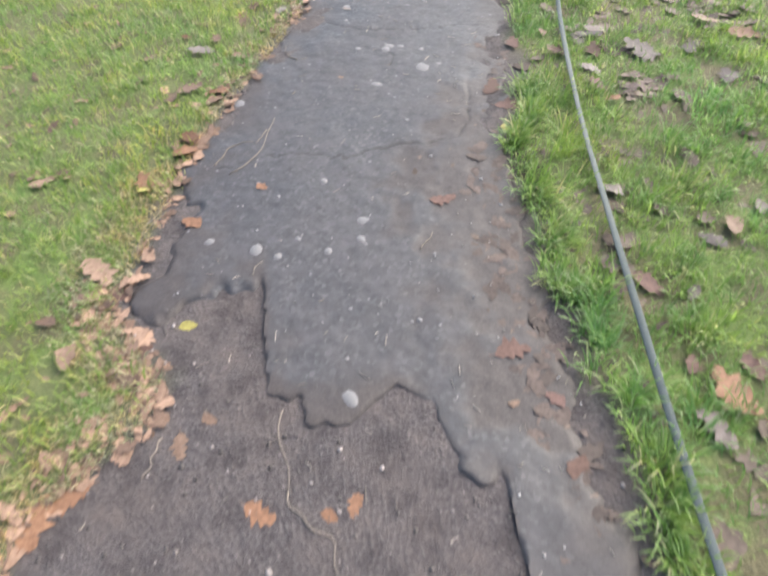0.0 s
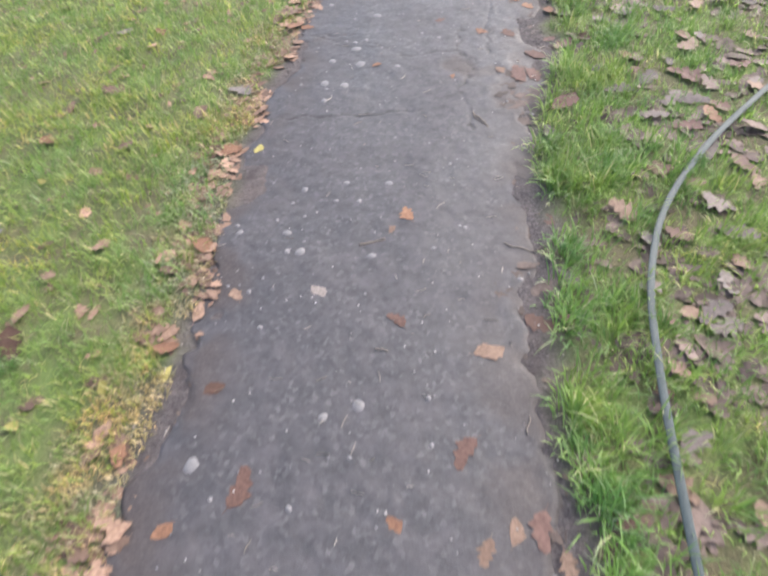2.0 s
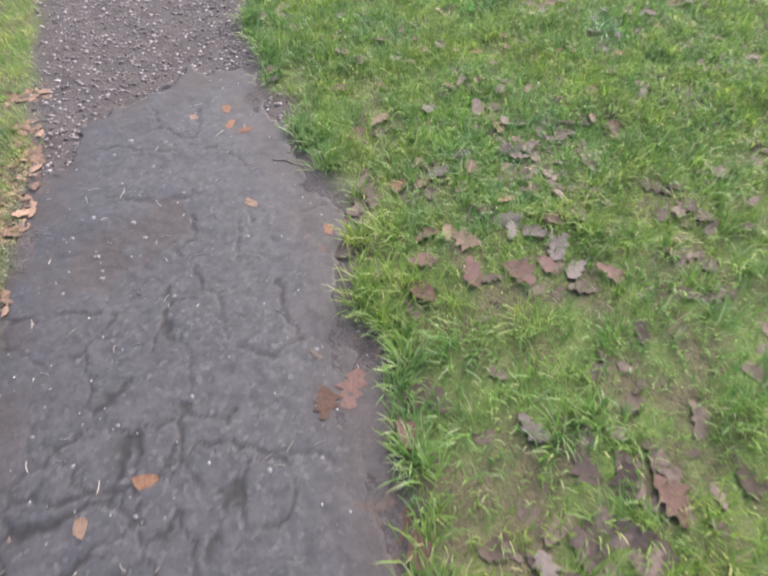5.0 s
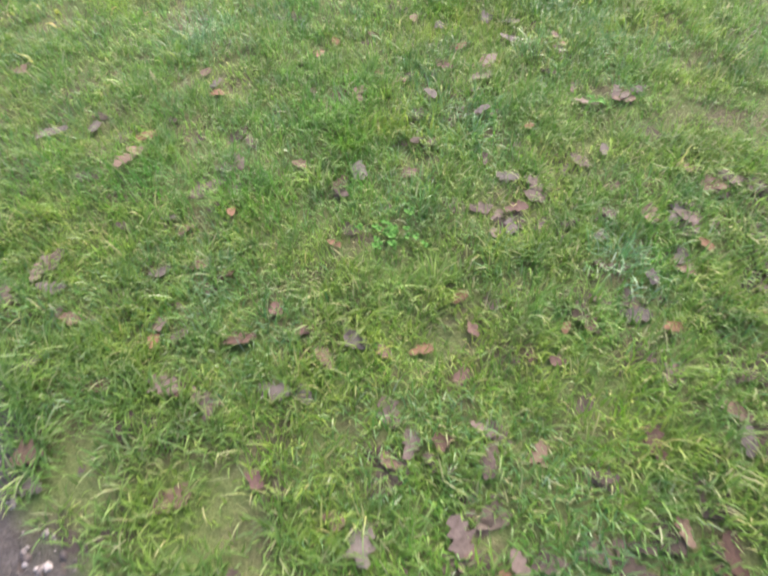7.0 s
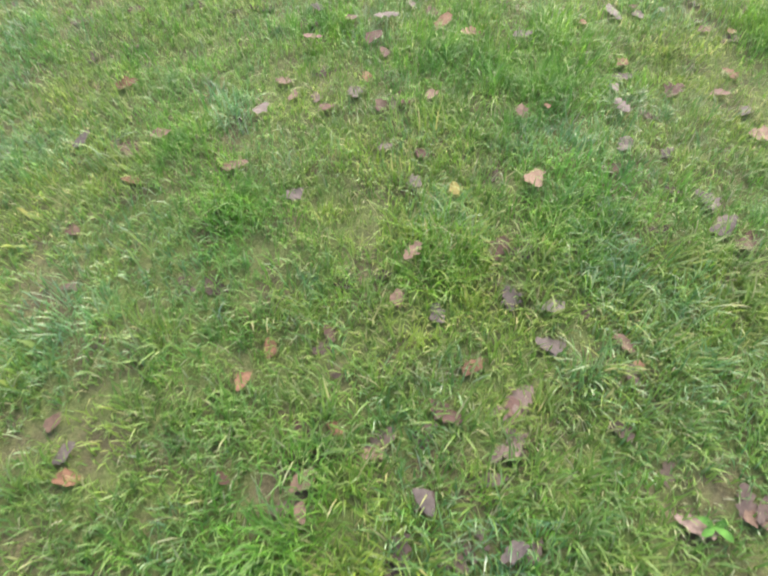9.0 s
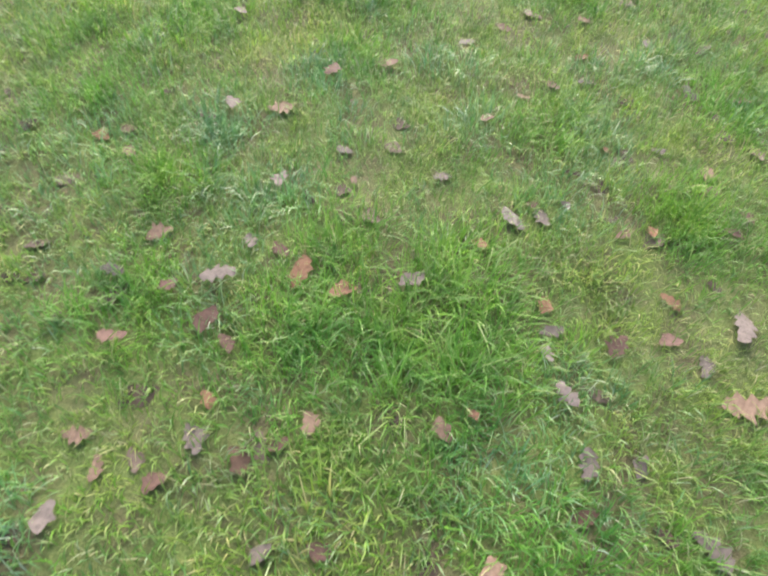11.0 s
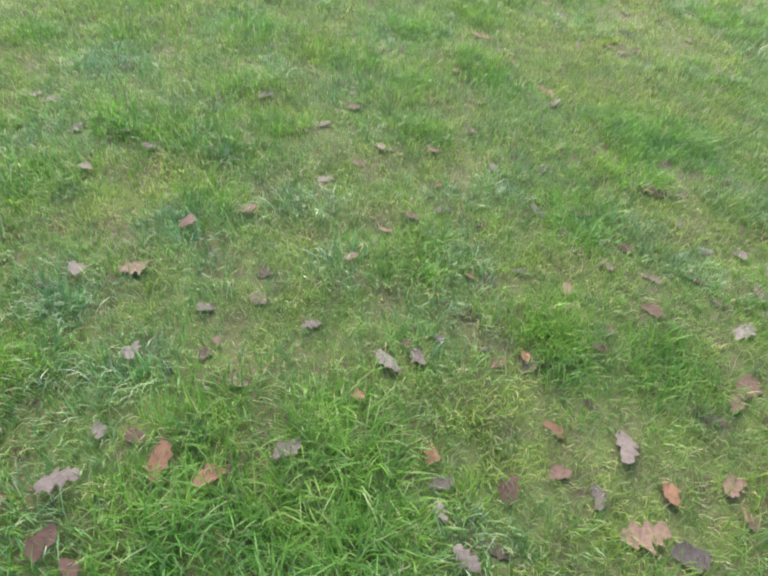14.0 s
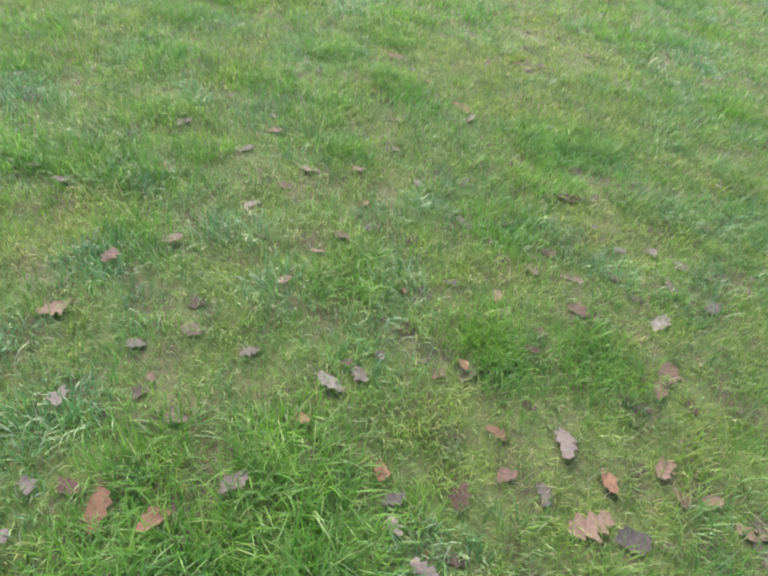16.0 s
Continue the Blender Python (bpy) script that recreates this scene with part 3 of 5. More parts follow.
def build_litter():
    p = band(-0.11, 0.09, "west", 0.2, 9.5, 3000)
    p = p[(fbm(p[:, 0], p[:, 1], 4.5, 2, 101) > 0.33 + 0.17 * rng.random(len(p)))]
    litter("leaf_litter", p, 0.018 + 0.065 * rng.random(len(p)) ** 1.6, LITTER_TAN, 0.010, "tan and orange dry leaf litter along the path", 0.6)
    p = band(-0.12, 0.26, "east", 0.3, 9.4, 1150)
    p = p[(fbm(p[:, 0], p[:, 1], 2.5, 2, 105) > 0.44)]
    litter("leaf_litter", p, rng.uniform(0.025, 0.085, len(p)), LITTER_BROWN, 0.0005, "dark brown rotting leaves beside the path", 0.6)
    p = scatter(1500, -2.6, 0.3, 1.0, 10.5, lambda x, y: (x < west(y)) & (fbm(x, y, 1.6, 2, 111) > 0.42))
    litter("leaf_litter", p, 0.025 + 0.06 * rng.random(len(p)) ** 1.5, LITTER_TAN, 0.010, "small tan leaves scattered through short grass", 0.6)
    p = scatter(4600, 0.5, 0.3, 5.4, 8.4, lambda x, y: (x > east(y)) & (x < east(y) + 2.4) & (fbm(x, y, 7.5, 3, 130) < 0.44 + 0.16 * rng.random(len(x)) ** 3))
    litter("leaf_litter", p, rng.uniform(0.05, 0.125, len(p)), LITTER_GREY, 0.009, "grey brown leaves half buried in grass", 0.7)
    south = VERGE_LEAVES[VERGE_LEAVES[:, 1] < 7.0]
    litter("leaf_litter", south[:, :2], south[:, 2], LITTER_PINK, 0.009, "damp pinkish grey oak leaves matted between grass tufts", 0.8)
    north = VERGE_LEAVES[VERGE_LEAVES[:, 1] >= 7.0]
    litter("leaf_litter", north[:, :2], north[:, 2], LITTER_PINK, 0.024, "damp brown oak leaves caught in the grass", 0.8)
    p = scatter(1500, 2.2, 7.8, 12.0, 14.0, lambda x, y: (x > east(y)) & (fbm(x, y, 7.5, 3, 130) < 0.39 + 0.25 * rng.random(len(x)) ** 2))
    litter("leaf_litter", p, rng.uniform(0.04, 0.1, len(p)), LITTER_GREY, 0.008, "brown leaf scraps sunk in the meadow grass", 0.5)

    p = scatter(2400, -1.0, 0.2, 2.3, 9.3, lambda x, y: (strip(x, y) > 0.0) & (rng.random(len(x)) < 0.1 + 0.9 * smooth(0.5, 0.03, strip(x, y))))
    litter("leaf_scraps", p, 0.01 + 0.03 * rng.random(len(p)) ** 1.5, LITTER_GREY, 0.001, "small brown leaf scraps trodden into the path", 0.5)


build_litter()


# ---- fallen leaves, each a thing of its own: x, y, length, shape, tone ----
LEAVES_1 = [
    (0.97, 0.74, 0.152, "oak", "orange"), (0.87, 0.63, 0.119, "oak", "grey"), (0.88, 1.60, 0.093, "oval", "pale"),
    (-0.71, 1.60, 0.089, "oval", "orange"), (-0.93, 1.85, 0.100, "oak", "orange"), (-0.93, 1.79, 0.047, "oval", "yellow"),
    (-0.73, 2.18, 0.108, "oak", "tan"), (-0.94, 2.44, 0.081, "oval", "tan"), (-0.53, 2.80, 0.113, "oak", "tan"),
    (-0.86, 2.86, 0.127, "oak", "pale"), (-0.73, 2.41, 0.092, "oval", "tan"), (-0.81, 2.03, 0.104, "oval", "orange"),
    (-0.60, 0.70, 0.082, "oak", "tan"), (-0.53, 0.78, 0.056, "oval", "tan"), (-0.65, 1.12, 0.062, "oval", "yellow"),
    (-0.36, 0.50, 0.094, "oak", "orange"), (-0.11, 0.50, 0.075, "oak", "orange"), (-0.18, 0.48, 0.050, "oval", "orange"),
    (-0.95, 0.52, 0.139, "oak", "orange"), (-0.88, 0.58, 0.117, "oak", "orange"), (-1.11, 1.15, 0.064, "oval", "tan"),
    (1.87, 2.67, 0.146, "oak", "orange"), (1.11, 2.78, 0.150, "oak", "grey"), (1.63, 2.32, 0.112, "oak", "grey")]
LEAVES_2 = [
    (1.32, 2.61, 0.144, "oak", "grey"), (0.35, 0.76, 0.036, "oval", "tan"), (0.47, 0.76, 0.063, "oval", "brown"),
    (0.38, 0.93, 0.112, "oak", "brown"), (0.56, 2.39, 0.137, "oak", "brown"), (0.62, 2.22, 0.132, "oak", "brown"),
    (0.25, 1.64, 0.103, "oak", "brown"), (-1.00, 1.36, 0.138, "oak", "tan"), (-0.92, 1.26, 0.117, "oak", "brown"),
    (0.48, 0.56, 0.077, "oval", "brown"), (-0.80, 1.03, 0.108, "oak", "brown"), (-1.00, 1.01, 0.092, "oval", "tan")]
LEAVES_3 = [
    (-0.79, 2.97, 0.090, "oak", "tan"), (-1.12, 2.83, 0.066, "oval", "tan"), (-0.97, 3.04, 0.053, "oval", "orange"),
    (-0.67, 3.16, 0.082, "oak", "tan"), (-0.47, 3.27, 0.071, "oval", "pale"), (-0.24, 4.27, 0.077, "oval", "orange"),
    (-0.96, 4.15, 0.100, "oak", "tan"), (-1.02, 4.96, 0.127, "oak", "pale"), (-0.68, 4.05, 0.051, "oval", "yellow"),
    (-0.18, 3.68, 0.063, "oval", "orange"), (0.43, 3.61, 0.053, "oval", "orange"), (0.73, 3.55, 0.068, "oval", "tan"),
    (0.66, 3.40, 0.076, "oval", "orange"), (0.65, 3.51, 0.071, "oak", "tan"), (0.84, 3.45, 0.077, "oak", "tan"),
    (0.79, 4.08, 0.096, "oval", "tan"), (0.65, 3.77, 0.105, "oak", "brown"), (-0.14, 2.55, 0.032, "oval", "tan"),
    (1.04, 2.45, 0.103, "oak", "pale"), (1.18, 2.84, 0.127, "oak", "grey"), (1.08, 2.75, 0.108, "oak", "grey"),
    (1.11, 2.61, 0.102, "oak", "brown"), (0.93, 2.62, 0.103, "oak", "brown"), (0.90, 2.83, 0.056, "oval", "tan")]
LEAVES_4 = [
    (1.33, 3.50, 0.068, "oval", "tan"), (1.50, 4.09, 0.113, "oak", "grey"), (1.35, 3.37, 0.094, "oak", "tan"),
    (1.63, 3.61, 0.080, "oak", "tan"), (1.55, 3.29, 0.109, "oak", "brown"), (0.74, 2.75, 0.093, "oak", "brown"),
    (0.57, 2.06, 0.053, "oval", "yellow"), (-0.80, 2.12, 0.113, "oak", "orange"), (1.04, 2.32, 0.091, "oak", "brown"),
    (1.08, 2.21, 0.062, "oval", "orange"), (-0.72, 2.48, 0.087, "oval", "orange"), (-0.86, 2.51, 0.118, "oak", "tan"),
    (0.27, 4.42, 0.069, "oval", "pale"), (0.52, 4.25, 0.076, "oak", "brown"), (-0.02, 4.46, 0.063, "oval", "tan"),
    (-0.10, 3.27, 0.056, "oval", "pale")]
LEAVES_5 = [
    (0.63, 4.74, 0.079, "oak", "orange"), (0.56, 4.67, 0.040, "oval", "tan"), (-0.23, 4.17, 0.059, "oval", "yellow"),
    (-0.42, 4.14, 0.049, "oval", "yellow"), (-0.15, 4.71, 0.092, "oval", "orange"), (-0.08, 5.28, 0.090, "oval", "orange"),
    (0.04, 5.28, 0.060, "oval", "yellow"), (-0.06, 5.76, 0.121, "oak", "pale"), (-0.24, 5.61, 0.093, "oval", "tan"),
    (-0.95, 5.54, 0.080, "oval", "orange"), (-0.90, 5.24, 0.053, "oval", "yellow"), (-0.72, 4.66, 0.063, "oval", "tan"),
    (0.63, 5.84, 0.049, "oval", "orange"), (1.10, 4.67, 0.044, "oval", "yellow"), (1.13, 4.61, 0.068, "oval", "brown"),
    (1.12, 4.32, 0.074, "oak", "grey"), (0.98, 4.16, 0.117, "oak", "brown"), (1.43, 4.42, 0.085, "oak", "pale"),
    (1.39, 4.57, 0.107, "oak", "tan"), (1.60, 4.20, 0.095, "oak", "pale"), (1.51, 4.04, 0.105, "oak", "grey"),
    (1.43, 4.11, 0.069, "oval", "tan"), (1.31, 3.92, 0.064, "oval", "tan"), (1.26, 3.70, 0.092, "oak", "grey")]
LEAVES_6 = [
    (1.16, 3.59, 0.100, "oak", "tan"), (1.03, 3.54, 0.098, "oak", "brown"), (1.62, 4.78, 0.095, "oak", "tan"),
    (1.73, 5.11, 0.115, "oak", "grey"), (1.74, 4.39, 0.101, "oak", "grey"), (1.68, 4.27, 0.081, "oak", "tan"),
    (1.92, 4.63, 0.073, "oak", "tan"), (2.25, 5.25, 0.087, "oak", "grey"), (-0.33, 3.91, 0.070, "oval", "orange")]
LEAVES_7 = [
    (-0.77, 6.57, 0.089, "oval", "pale"), (-0.54, 6.46, 0.069, "oval", "orange"), (-0.71, 5.91, 0.108, "oak", "tan"),
    (1.54, 4.43, 0.095, "oak", "brown"), (1.86, 5.21, 0.109, "oak", "grey"), (1.28, 5.11, 0.087, "oak", "grey"),
    (1.36, 4.23, 0.087, "oak", "grey"), (0.21, 6.49, 0.126, "oak", "tan"), (-0.27, 4.61, 0.064, "oval", "tan"),
    (-0.56, 5.41, 0.075, "oval", "tan")]
LEAVES_8 = [
    (0.98, 5.64, 0.038, "oval", "orange"), (1.82, 5.39, 0.123, "oak", "grey"), (1.99, 5.37, 0.154, "oak", "brown"),
    (1.80, 5.58, 0.061, "oval", "orange"), (2.11, 5.60, 0.140, "oak", "tan"), (2.33, 5.96, 0.117, "oak", "tan"),
    (2.16, 5.98, 0.106, "oak", "grey"), (2.18, 5.85, 0.044, "oval", "tan"), (1.81, 5.94, 0.096, "oak", "grey"),
    (1.95, 5.99, 0.103, "oak", "grey"), (1.68, 5.81, 0.074, "oval", "brown"), (2.60, 5.65, 0.103, "oak", "tan"),
    (2.26, 5.41, 0.105, "oak", "brown"), (2.42, 5.61, 0.082, "oak", "tan"), (2.67, 6.12, 0.119, "oak", "tan"),
    (2.58, 5.92, 0.092, "oak", "grey"), (2.47, 5.99, 0.111, "oval", "brown"), (2.13, 5.69, 0.088, "oval", "tan"),
    (1.79, 6.76, 0.099, "oak", "brown"), (1.80, 6.68, 0.092, "oval", "brown"), (1.49, 6.65, 0.077, "oak", "tan"),
    (1.39, 6.43, 0.098, "oval", "orange"), (1.46, 6.32, 0.063, "oval", "orange"), (1.51, 6.23, 0.079, "oval", "orange")]
LEAVES_9 = [
    (1.60, 6.13, 0.078, "oval", "orange"), (1.34, 5.98, 0.093, "oak", "brown"), (1.02, 6.21, 0.057, "oval", "brown"),
    (1.21, 5.64, 0.067, "oak", "tan"), (2.44, 7.52, 0.106, "oak", "tan"), (2.62, 7.52, 0.108, "oak", "grey"),
    (1.20, 7.20, 0.077, "oval", "orange"), (1.01, 7.15, 0.062, "oval", "tan"), (0.58, 7.45, 0.147, "oval", "tan"),
    (0.50, 7.16, 0.087, "oak", "pale"), (2.24, 6.82, 0.100, "oak", "grey"), (2.05, 6.50, 0.090, "oak", "grey"),
    (1.57, 5.79, 0.106, "oak", "brown"), (1.91, 6.97, 0.093, "oval", "brown"), (1.84, 7.18, 0.138, "oak", "brown"),
    (1.74, 7.18, 0.114, "oak", "brown"), (2.43, 6.49, 0.126, "oak", "brown"), (2.89, 8.00, 0.075, "oval", "orange"),
    (1.66, 5.31, 0.115, "oak", "grey"), (1.93, 5.16, 0.115, "oak", "grey"), (2.25, 5.20, 0.111, "oak", "tan"),
    (0.37, 6.75, 0.135, "oak", "orange"), (1.35, 5.56, 0.120, "oak", "brown"), (1.41, 5.74, 0.115, "oak", "brown")]
LEAVES_10 = [
    (2.40, 7.58, 0.087, "oak", "tan"), (2.60, 7.47, 0.073, "oak", "pale"), (2.33, 7.61, 0.093, "oak", "brown"),
    (2.26, 7.51, 0.106, "oak", "brown"), (2.36, 7.90, 0.090, "oval", "orange"), (2.49, 7.97, 0.074, "oval", "tan"),
    (2.03, 7.83, 0.058, "oval", "orange"), (1.82, 8.12, 0.067, "oak", "tan"), (2.48, 8.31, 0.098, "oak", "tan"),
    (2.52, 8.22, 0.071, "oval", "tan"), (2.71, 8.27, 0.097, "oak", "grey"), (2.43, 8.63, 0.090, "oval", "tan"),
    (2.76, 8.70, 0.084, "oak", "grey"), (3.01, 8.68, 0.078, "oval", "grey"), (2.18, 8.87, 0.065, "oval", "grey"),
    (2.20, 8.95, 0.085, "oak", "tan"), (2.41, 9.01, 0.069, "oval", "brown"), (2.56, 8.87, 0.060, "oval", "brown"),
    (2.44, 9.40, 0.075, "oak", "grey"), (1.91, 8.78, 0.068, "oval", "orange"), (1.76, 8.80, 0.054, "oval", "tan"),
    (1.89, 8.66, 0.076, "oak", "orange"), (1.94, 8.58, 0.068, "oval", "orange"), (2.95, 7.83, 0.046, "oval", "orange")]
LEAVES_11 = [
    (3.26, 7.72, 0.075, "oak", "brown"), (3.41, 9.18, 0.078, "oval", "pale"), (3.28, 9.34, 0.058, "oval", "tan"),
    (3.32, 8.60, 0.056, "oval", "orange"), (3.76, 8.84, 0.074, "oak", "pale"), (2.57, 7.61, 0.070, "oak", "brown"),
    (2.51, 7.29, 0.123, "oak", "brown"), (2.62, 7.28, 0.091, "oak", "brown"), (2.76, 7.45, 0.089, "oval", "brown"),
    (2.68, 7.62, 0.065, "oval", "orange"), (2.66, 7.83, 0.084, "oak", "tan"), (2.53, 7.88, 0.098, "oak", "grey"),
    (2.80, 7.62, 0.066, "oak", "brown"), (2.10, 7.53, 0.069, "oval", "tan"), (2.34, 8.28, 0.093, "oak", "brown"),
    (2.71, 9.24, 0.062, "oval", "grey"), (2.24, 10.36, 0.105, "oval", "tan"), (2.78, 7.15, 0.099, "oak", "brown"),
    (2.12, 7.85, 0.092, "oak", "brown")]
LEAVES_12 = [
    (3.16, 8.98, 0.044, "oval", "orange"), (2.77, 8.88, 0.082, "oak", "brown"), (2.91, 8.69, 0.067, "oak", "tan"),
    (2.81, 8.64, 0.057, "oval", "grey"), (2.62, 8.77, 0.045, "oak", "brown"), (3.00, 8.32, 0.066, "oval", "brown"),
    (3.15, 8.16, 0.060, "oak", "tan"), (2.87, 8.37, 0.053, "oak", "tan"), (2.69, 8.35, 0.055, "oval", "tan"),
    (2.83, 9.42, 0.050, "oval", "grey"), (2.83, 9.71, 0.077, "oak", "tan"), (3.78, 8.48, 0.053, "oval", "grey"),
    (3.96, 8.44, 0.084, "oak", "tan"), (3.90, 8.29, 0.074, "oak", "grey"), (3.87, 8.25, 0.064, "oval", "tan"),
    (4.02, 8.39, 0.084, "oak", "grey"), (4.22, 8.38, 0.087, "oval", "tan"), (4.22, 8.48, 0.073, "oval", "tan"),
    (4.34, 9.38, 0.071, "oval", "grey"), (4.43, 9.45, 0.061, "oval", "pale"), (3.64, 8.25, 0.080, "oak", "grey"),
    (3.67, 8.16, 0.055, "oak", "orange"), (3.46, 8.34, 0.042, "oval", "orange"), (3.52, 8.30, 0.053, "oval", "brown")]
LEAVES_13 = [
    (3.15, 8.42, 0.058, "oval", "brown"), (3.12, 8.54, 0.060, "oak", "orange"), (3.67, 9.51, 0.059, "oval", "tan"),
    (3.74, 9.61, 0.061, "oak", "brown"), (2.75, 10.55, 0.083, "oval", "tan"), (2.70, 10.09, 0.107, "oak", "grey"),
    (2.30, 9.20, 0.082, "oak", "grey"), (2.44, 9.26, 0.058, "oval", "tan"), (3.58, 7.92, 0.071, "oak", "tan"),
    (3.38, 8.00, 0.081, "oak", "brown"), (3.30, 7.75, 0.083, "oak", "brown"), (3.26, 7.84, 0.064, "oak", "tan"),
    (2.87, 8.13, 0.064, "oak", "brown"), (3.54, 7.86, 0.069, "oak", "grey"), (2.60, 8.54, 0.053, "oval", "brown")]
LEAVES_14 = [
    (3.53, 9.06, 0.058, "oak", "brown"), (3.33, 9.18, 0.061, "oak", "brown"), (3.83, 9.46, 0.058, "oak", "tan"),
    (3.54, 9.63, 0.040, "oval", "brown"), (3.84, 9.30, 0.061, "oval", "grey"), (4.14, 9.73, 0.052, "oval", "tan"),
    (3.94, 9.77, 0.051, "oak", "brown"), (4.19, 9.63, 0.060, "oval", "grey"), (4.36, 9.54, 0.072, "oak", "grey"),
    (4.47, 9.26, 0.058, "oak", "tan"), (4.45, 9.20, 0.033, "oval", "orange"), (4.15, 9.46, 0.063, "oak", "orange"),
    (4.02, 9.42, 0.078, "oak", "brown"), (4.14, 9.32, 0.060, "oak", "brown"), (5.04, 9.40, 0.090, "oak", "grey"),
    (4.46, 9.67, 0.076, "oak", "brown"), (3.58, 10.56, 0.057, "oval", "tan"), (3.80, 10.63, 0.057, "oval", "orange"),
    (3.86, 10.78, 0.087, "oval", "brown"), (4.77, 10.29, 0.059, "oval", "tan"), (4.29, 10.62, 0.065, "oval", "grey"),
    (4.95, 9.66, 0.060, "oval", "brown"), (4.72, 9.77, 0.082, "oval", "tan"), (4.52, 9.91, 0.046, "oval", "yellow")]
LEAVES_15 = [
    (4.46, 10.02, 0.059, "oak", "grey"), (3.30, 10.01, 0.047, "oval", "tan"), (3.29, 9.92, 0.058, "oval", "grey"),
    (3.27, 9.86, 0.057, "oval", "orange"), (3.99, 8.96, 0.041, "oval", "orange"), (4.08, 8.71, 0.054, "oak", "grey"),
    (3.97, 8.59, 0.050, "oval", "tan"), (4.35, 8.83, 0.072, "oak", "tan"), (4.43, 8.83, 0.061, "oak", "grey"),
    (2.96, 9.82, 0.090, "oak", "orange"), (3.91, 9.11, 0.058, "oak", "grey")]
LEAVES_16 = [
    (4.96, 10.75, 0.090, "oak", "grey"), (5.10, 10.58, 0.095, "oak", "orange"), (4.01, 11.10, 0.074, "oval", "orange"),
    (3.97, 10.74, 0.065, "oval", "tan"), (5.64, 10.18, 0.085, "oak", "pale"), (5.48, 9.54, 0.068, "oak", "grey"),
    (4.59, 10.49, 0.079, "oak", "grey"), (4.47, 10.49, 0.060, "oval", "brown"), (5.35, 9.92, 0.062, "oak", "grey"),
    (4.94, 10.02, 0.059, "oval", "tan"), (4.49, 10.20, 0.050, "oval", "grey"), (4.57, 10.10, 0.062, "oval", "brown"),
    (4.26, 11.53, 0.080, "oak", "tan"), (5.11, 10.77, 0.055, "oval", "grey"), (4.84, 10.68, 0.074, "oval", "brown")]
LEAVES_17 = [
    (4.61, 10.37, 0.070, "oval", "brown"), (4.69, 10.32, 0.049, "oval", "brown"), (4.68, 10.53, 0.047, "oval", "orange"),
    (4.45, 10.72, 0.063, "oak", "tan"), (4.42, 10.62, 0.057, "oak", "tan"), (4.82, 10.60, 0.055, "oval", "brown"),
    (4.67, 10.84, 0.071, "oak", "brown"), (4.81, 11.00, 0.059, "oak", "grey"), (5.25, 11.43, 0.066, "oval", "tan"),
    (5.17, 11.47, 0.065, "oval", "orange"), (4.98, 11.00, 0.076, "oak", "tan"), (5.06, 9.70, 0.077, "oak", "grey"),
    (5.01, 9.98, 0.034, "oval", "orange")]
LEAVES_18 = [
    (5.11, 10.44, 0.073, "oval", "orange"), (5.26, 10.31, 0.071, "oval", "grey"), (5.28, 9.90, 0.051, "oak", "pale"),
    (5.43, 9.42, 0.110, "oak", "tan"), (5.42, 9.31, 0.089, "oval", "grey"), (5.57, 9.36, 0.070, "oval", "orange"),
    (5.65, 9.49, 0.106, "oak", "grey"), (5.97, 9.60, 0.051, "oval", "brown"), (6.20, 9.74, 0.080, "oak", "tan"),
    (5.49, 10.67, 0.035, "oval", "tan"), (5.99, 10.46, 0.054, "oval", "tan"), (6.21, 10.42, 0.054, "oak", "tan"),
    (6.42, 10.26, 0.075, "oval", "grey"), (6.57, 10.34, 0.063, "oval", "orange"), (6.06, 10.92, 0.076, "oval", "tan"),
    (6.23, 9.44, 0.091, "oak", "tan"), (6.07, 9.58, 0.050, "oval", "tan"), (6.12, 9.70, 0.058, "oval", "tan"),
    (6.22, 9.91, 0.051, "oval", "grey"), (6.11, 10.06, 0.037, "oval", "orange"), (5.59, 10.78, 0.055, "oval", "grey"),
    (5.63, 11.08, 0.090, "oak", "tan"), (5.98, 11.58, 0.064, "oval", "grey"), (6.55, 10.68, 0.069, "oval", "tan")]
LEAVES_19 = [
    (6.75, 10.94, 0.074, "oval", "grey"), (6.80, 10.43, 0.067, "oval", "tan"), (6.93, 10.44, 0.057, "oval", "grey"),
    (6.64, 12.05, 0.032, "oval", "pale"), (7.18, 9.67, 0.069, "oval", "tan"), (6.67, 9.27, 0.062, "oval", "pale"),
    (6.79, 9.37, 0.061, "oval", "grey"), (7.67, 9.59, 0.063, "oval", "grey"), (7.63, 10.05, 0.064, "oval", "orange"),
    (7.64, 10.58, 0.067, "oval", "orange"), (7.93, 10.33, 0.059, "oval", "orange"), (7.79, 10.53, 0.064, "oak", "tan"),
    (5.14, 10.68, 0.059, "oval", "brown"), (5.67, 10.45, 0.063, "oak", "grey"), (5.70, 10.11, 0.076, "oak", "grey"),
    (5.49, 10.22, 0.049, "oval", "orange"), (5.73, 10.16, 0.036, "oval", "brown"), (5.79, 10.07, 0.045, "oval", "grey"),
    (5.78, 9.88, 0.053, "oval", "tan"), (5.84, 9.81, 0.048, "oval", "orange"), (5.40, 9.75, 0.074, "oak", "brown")]
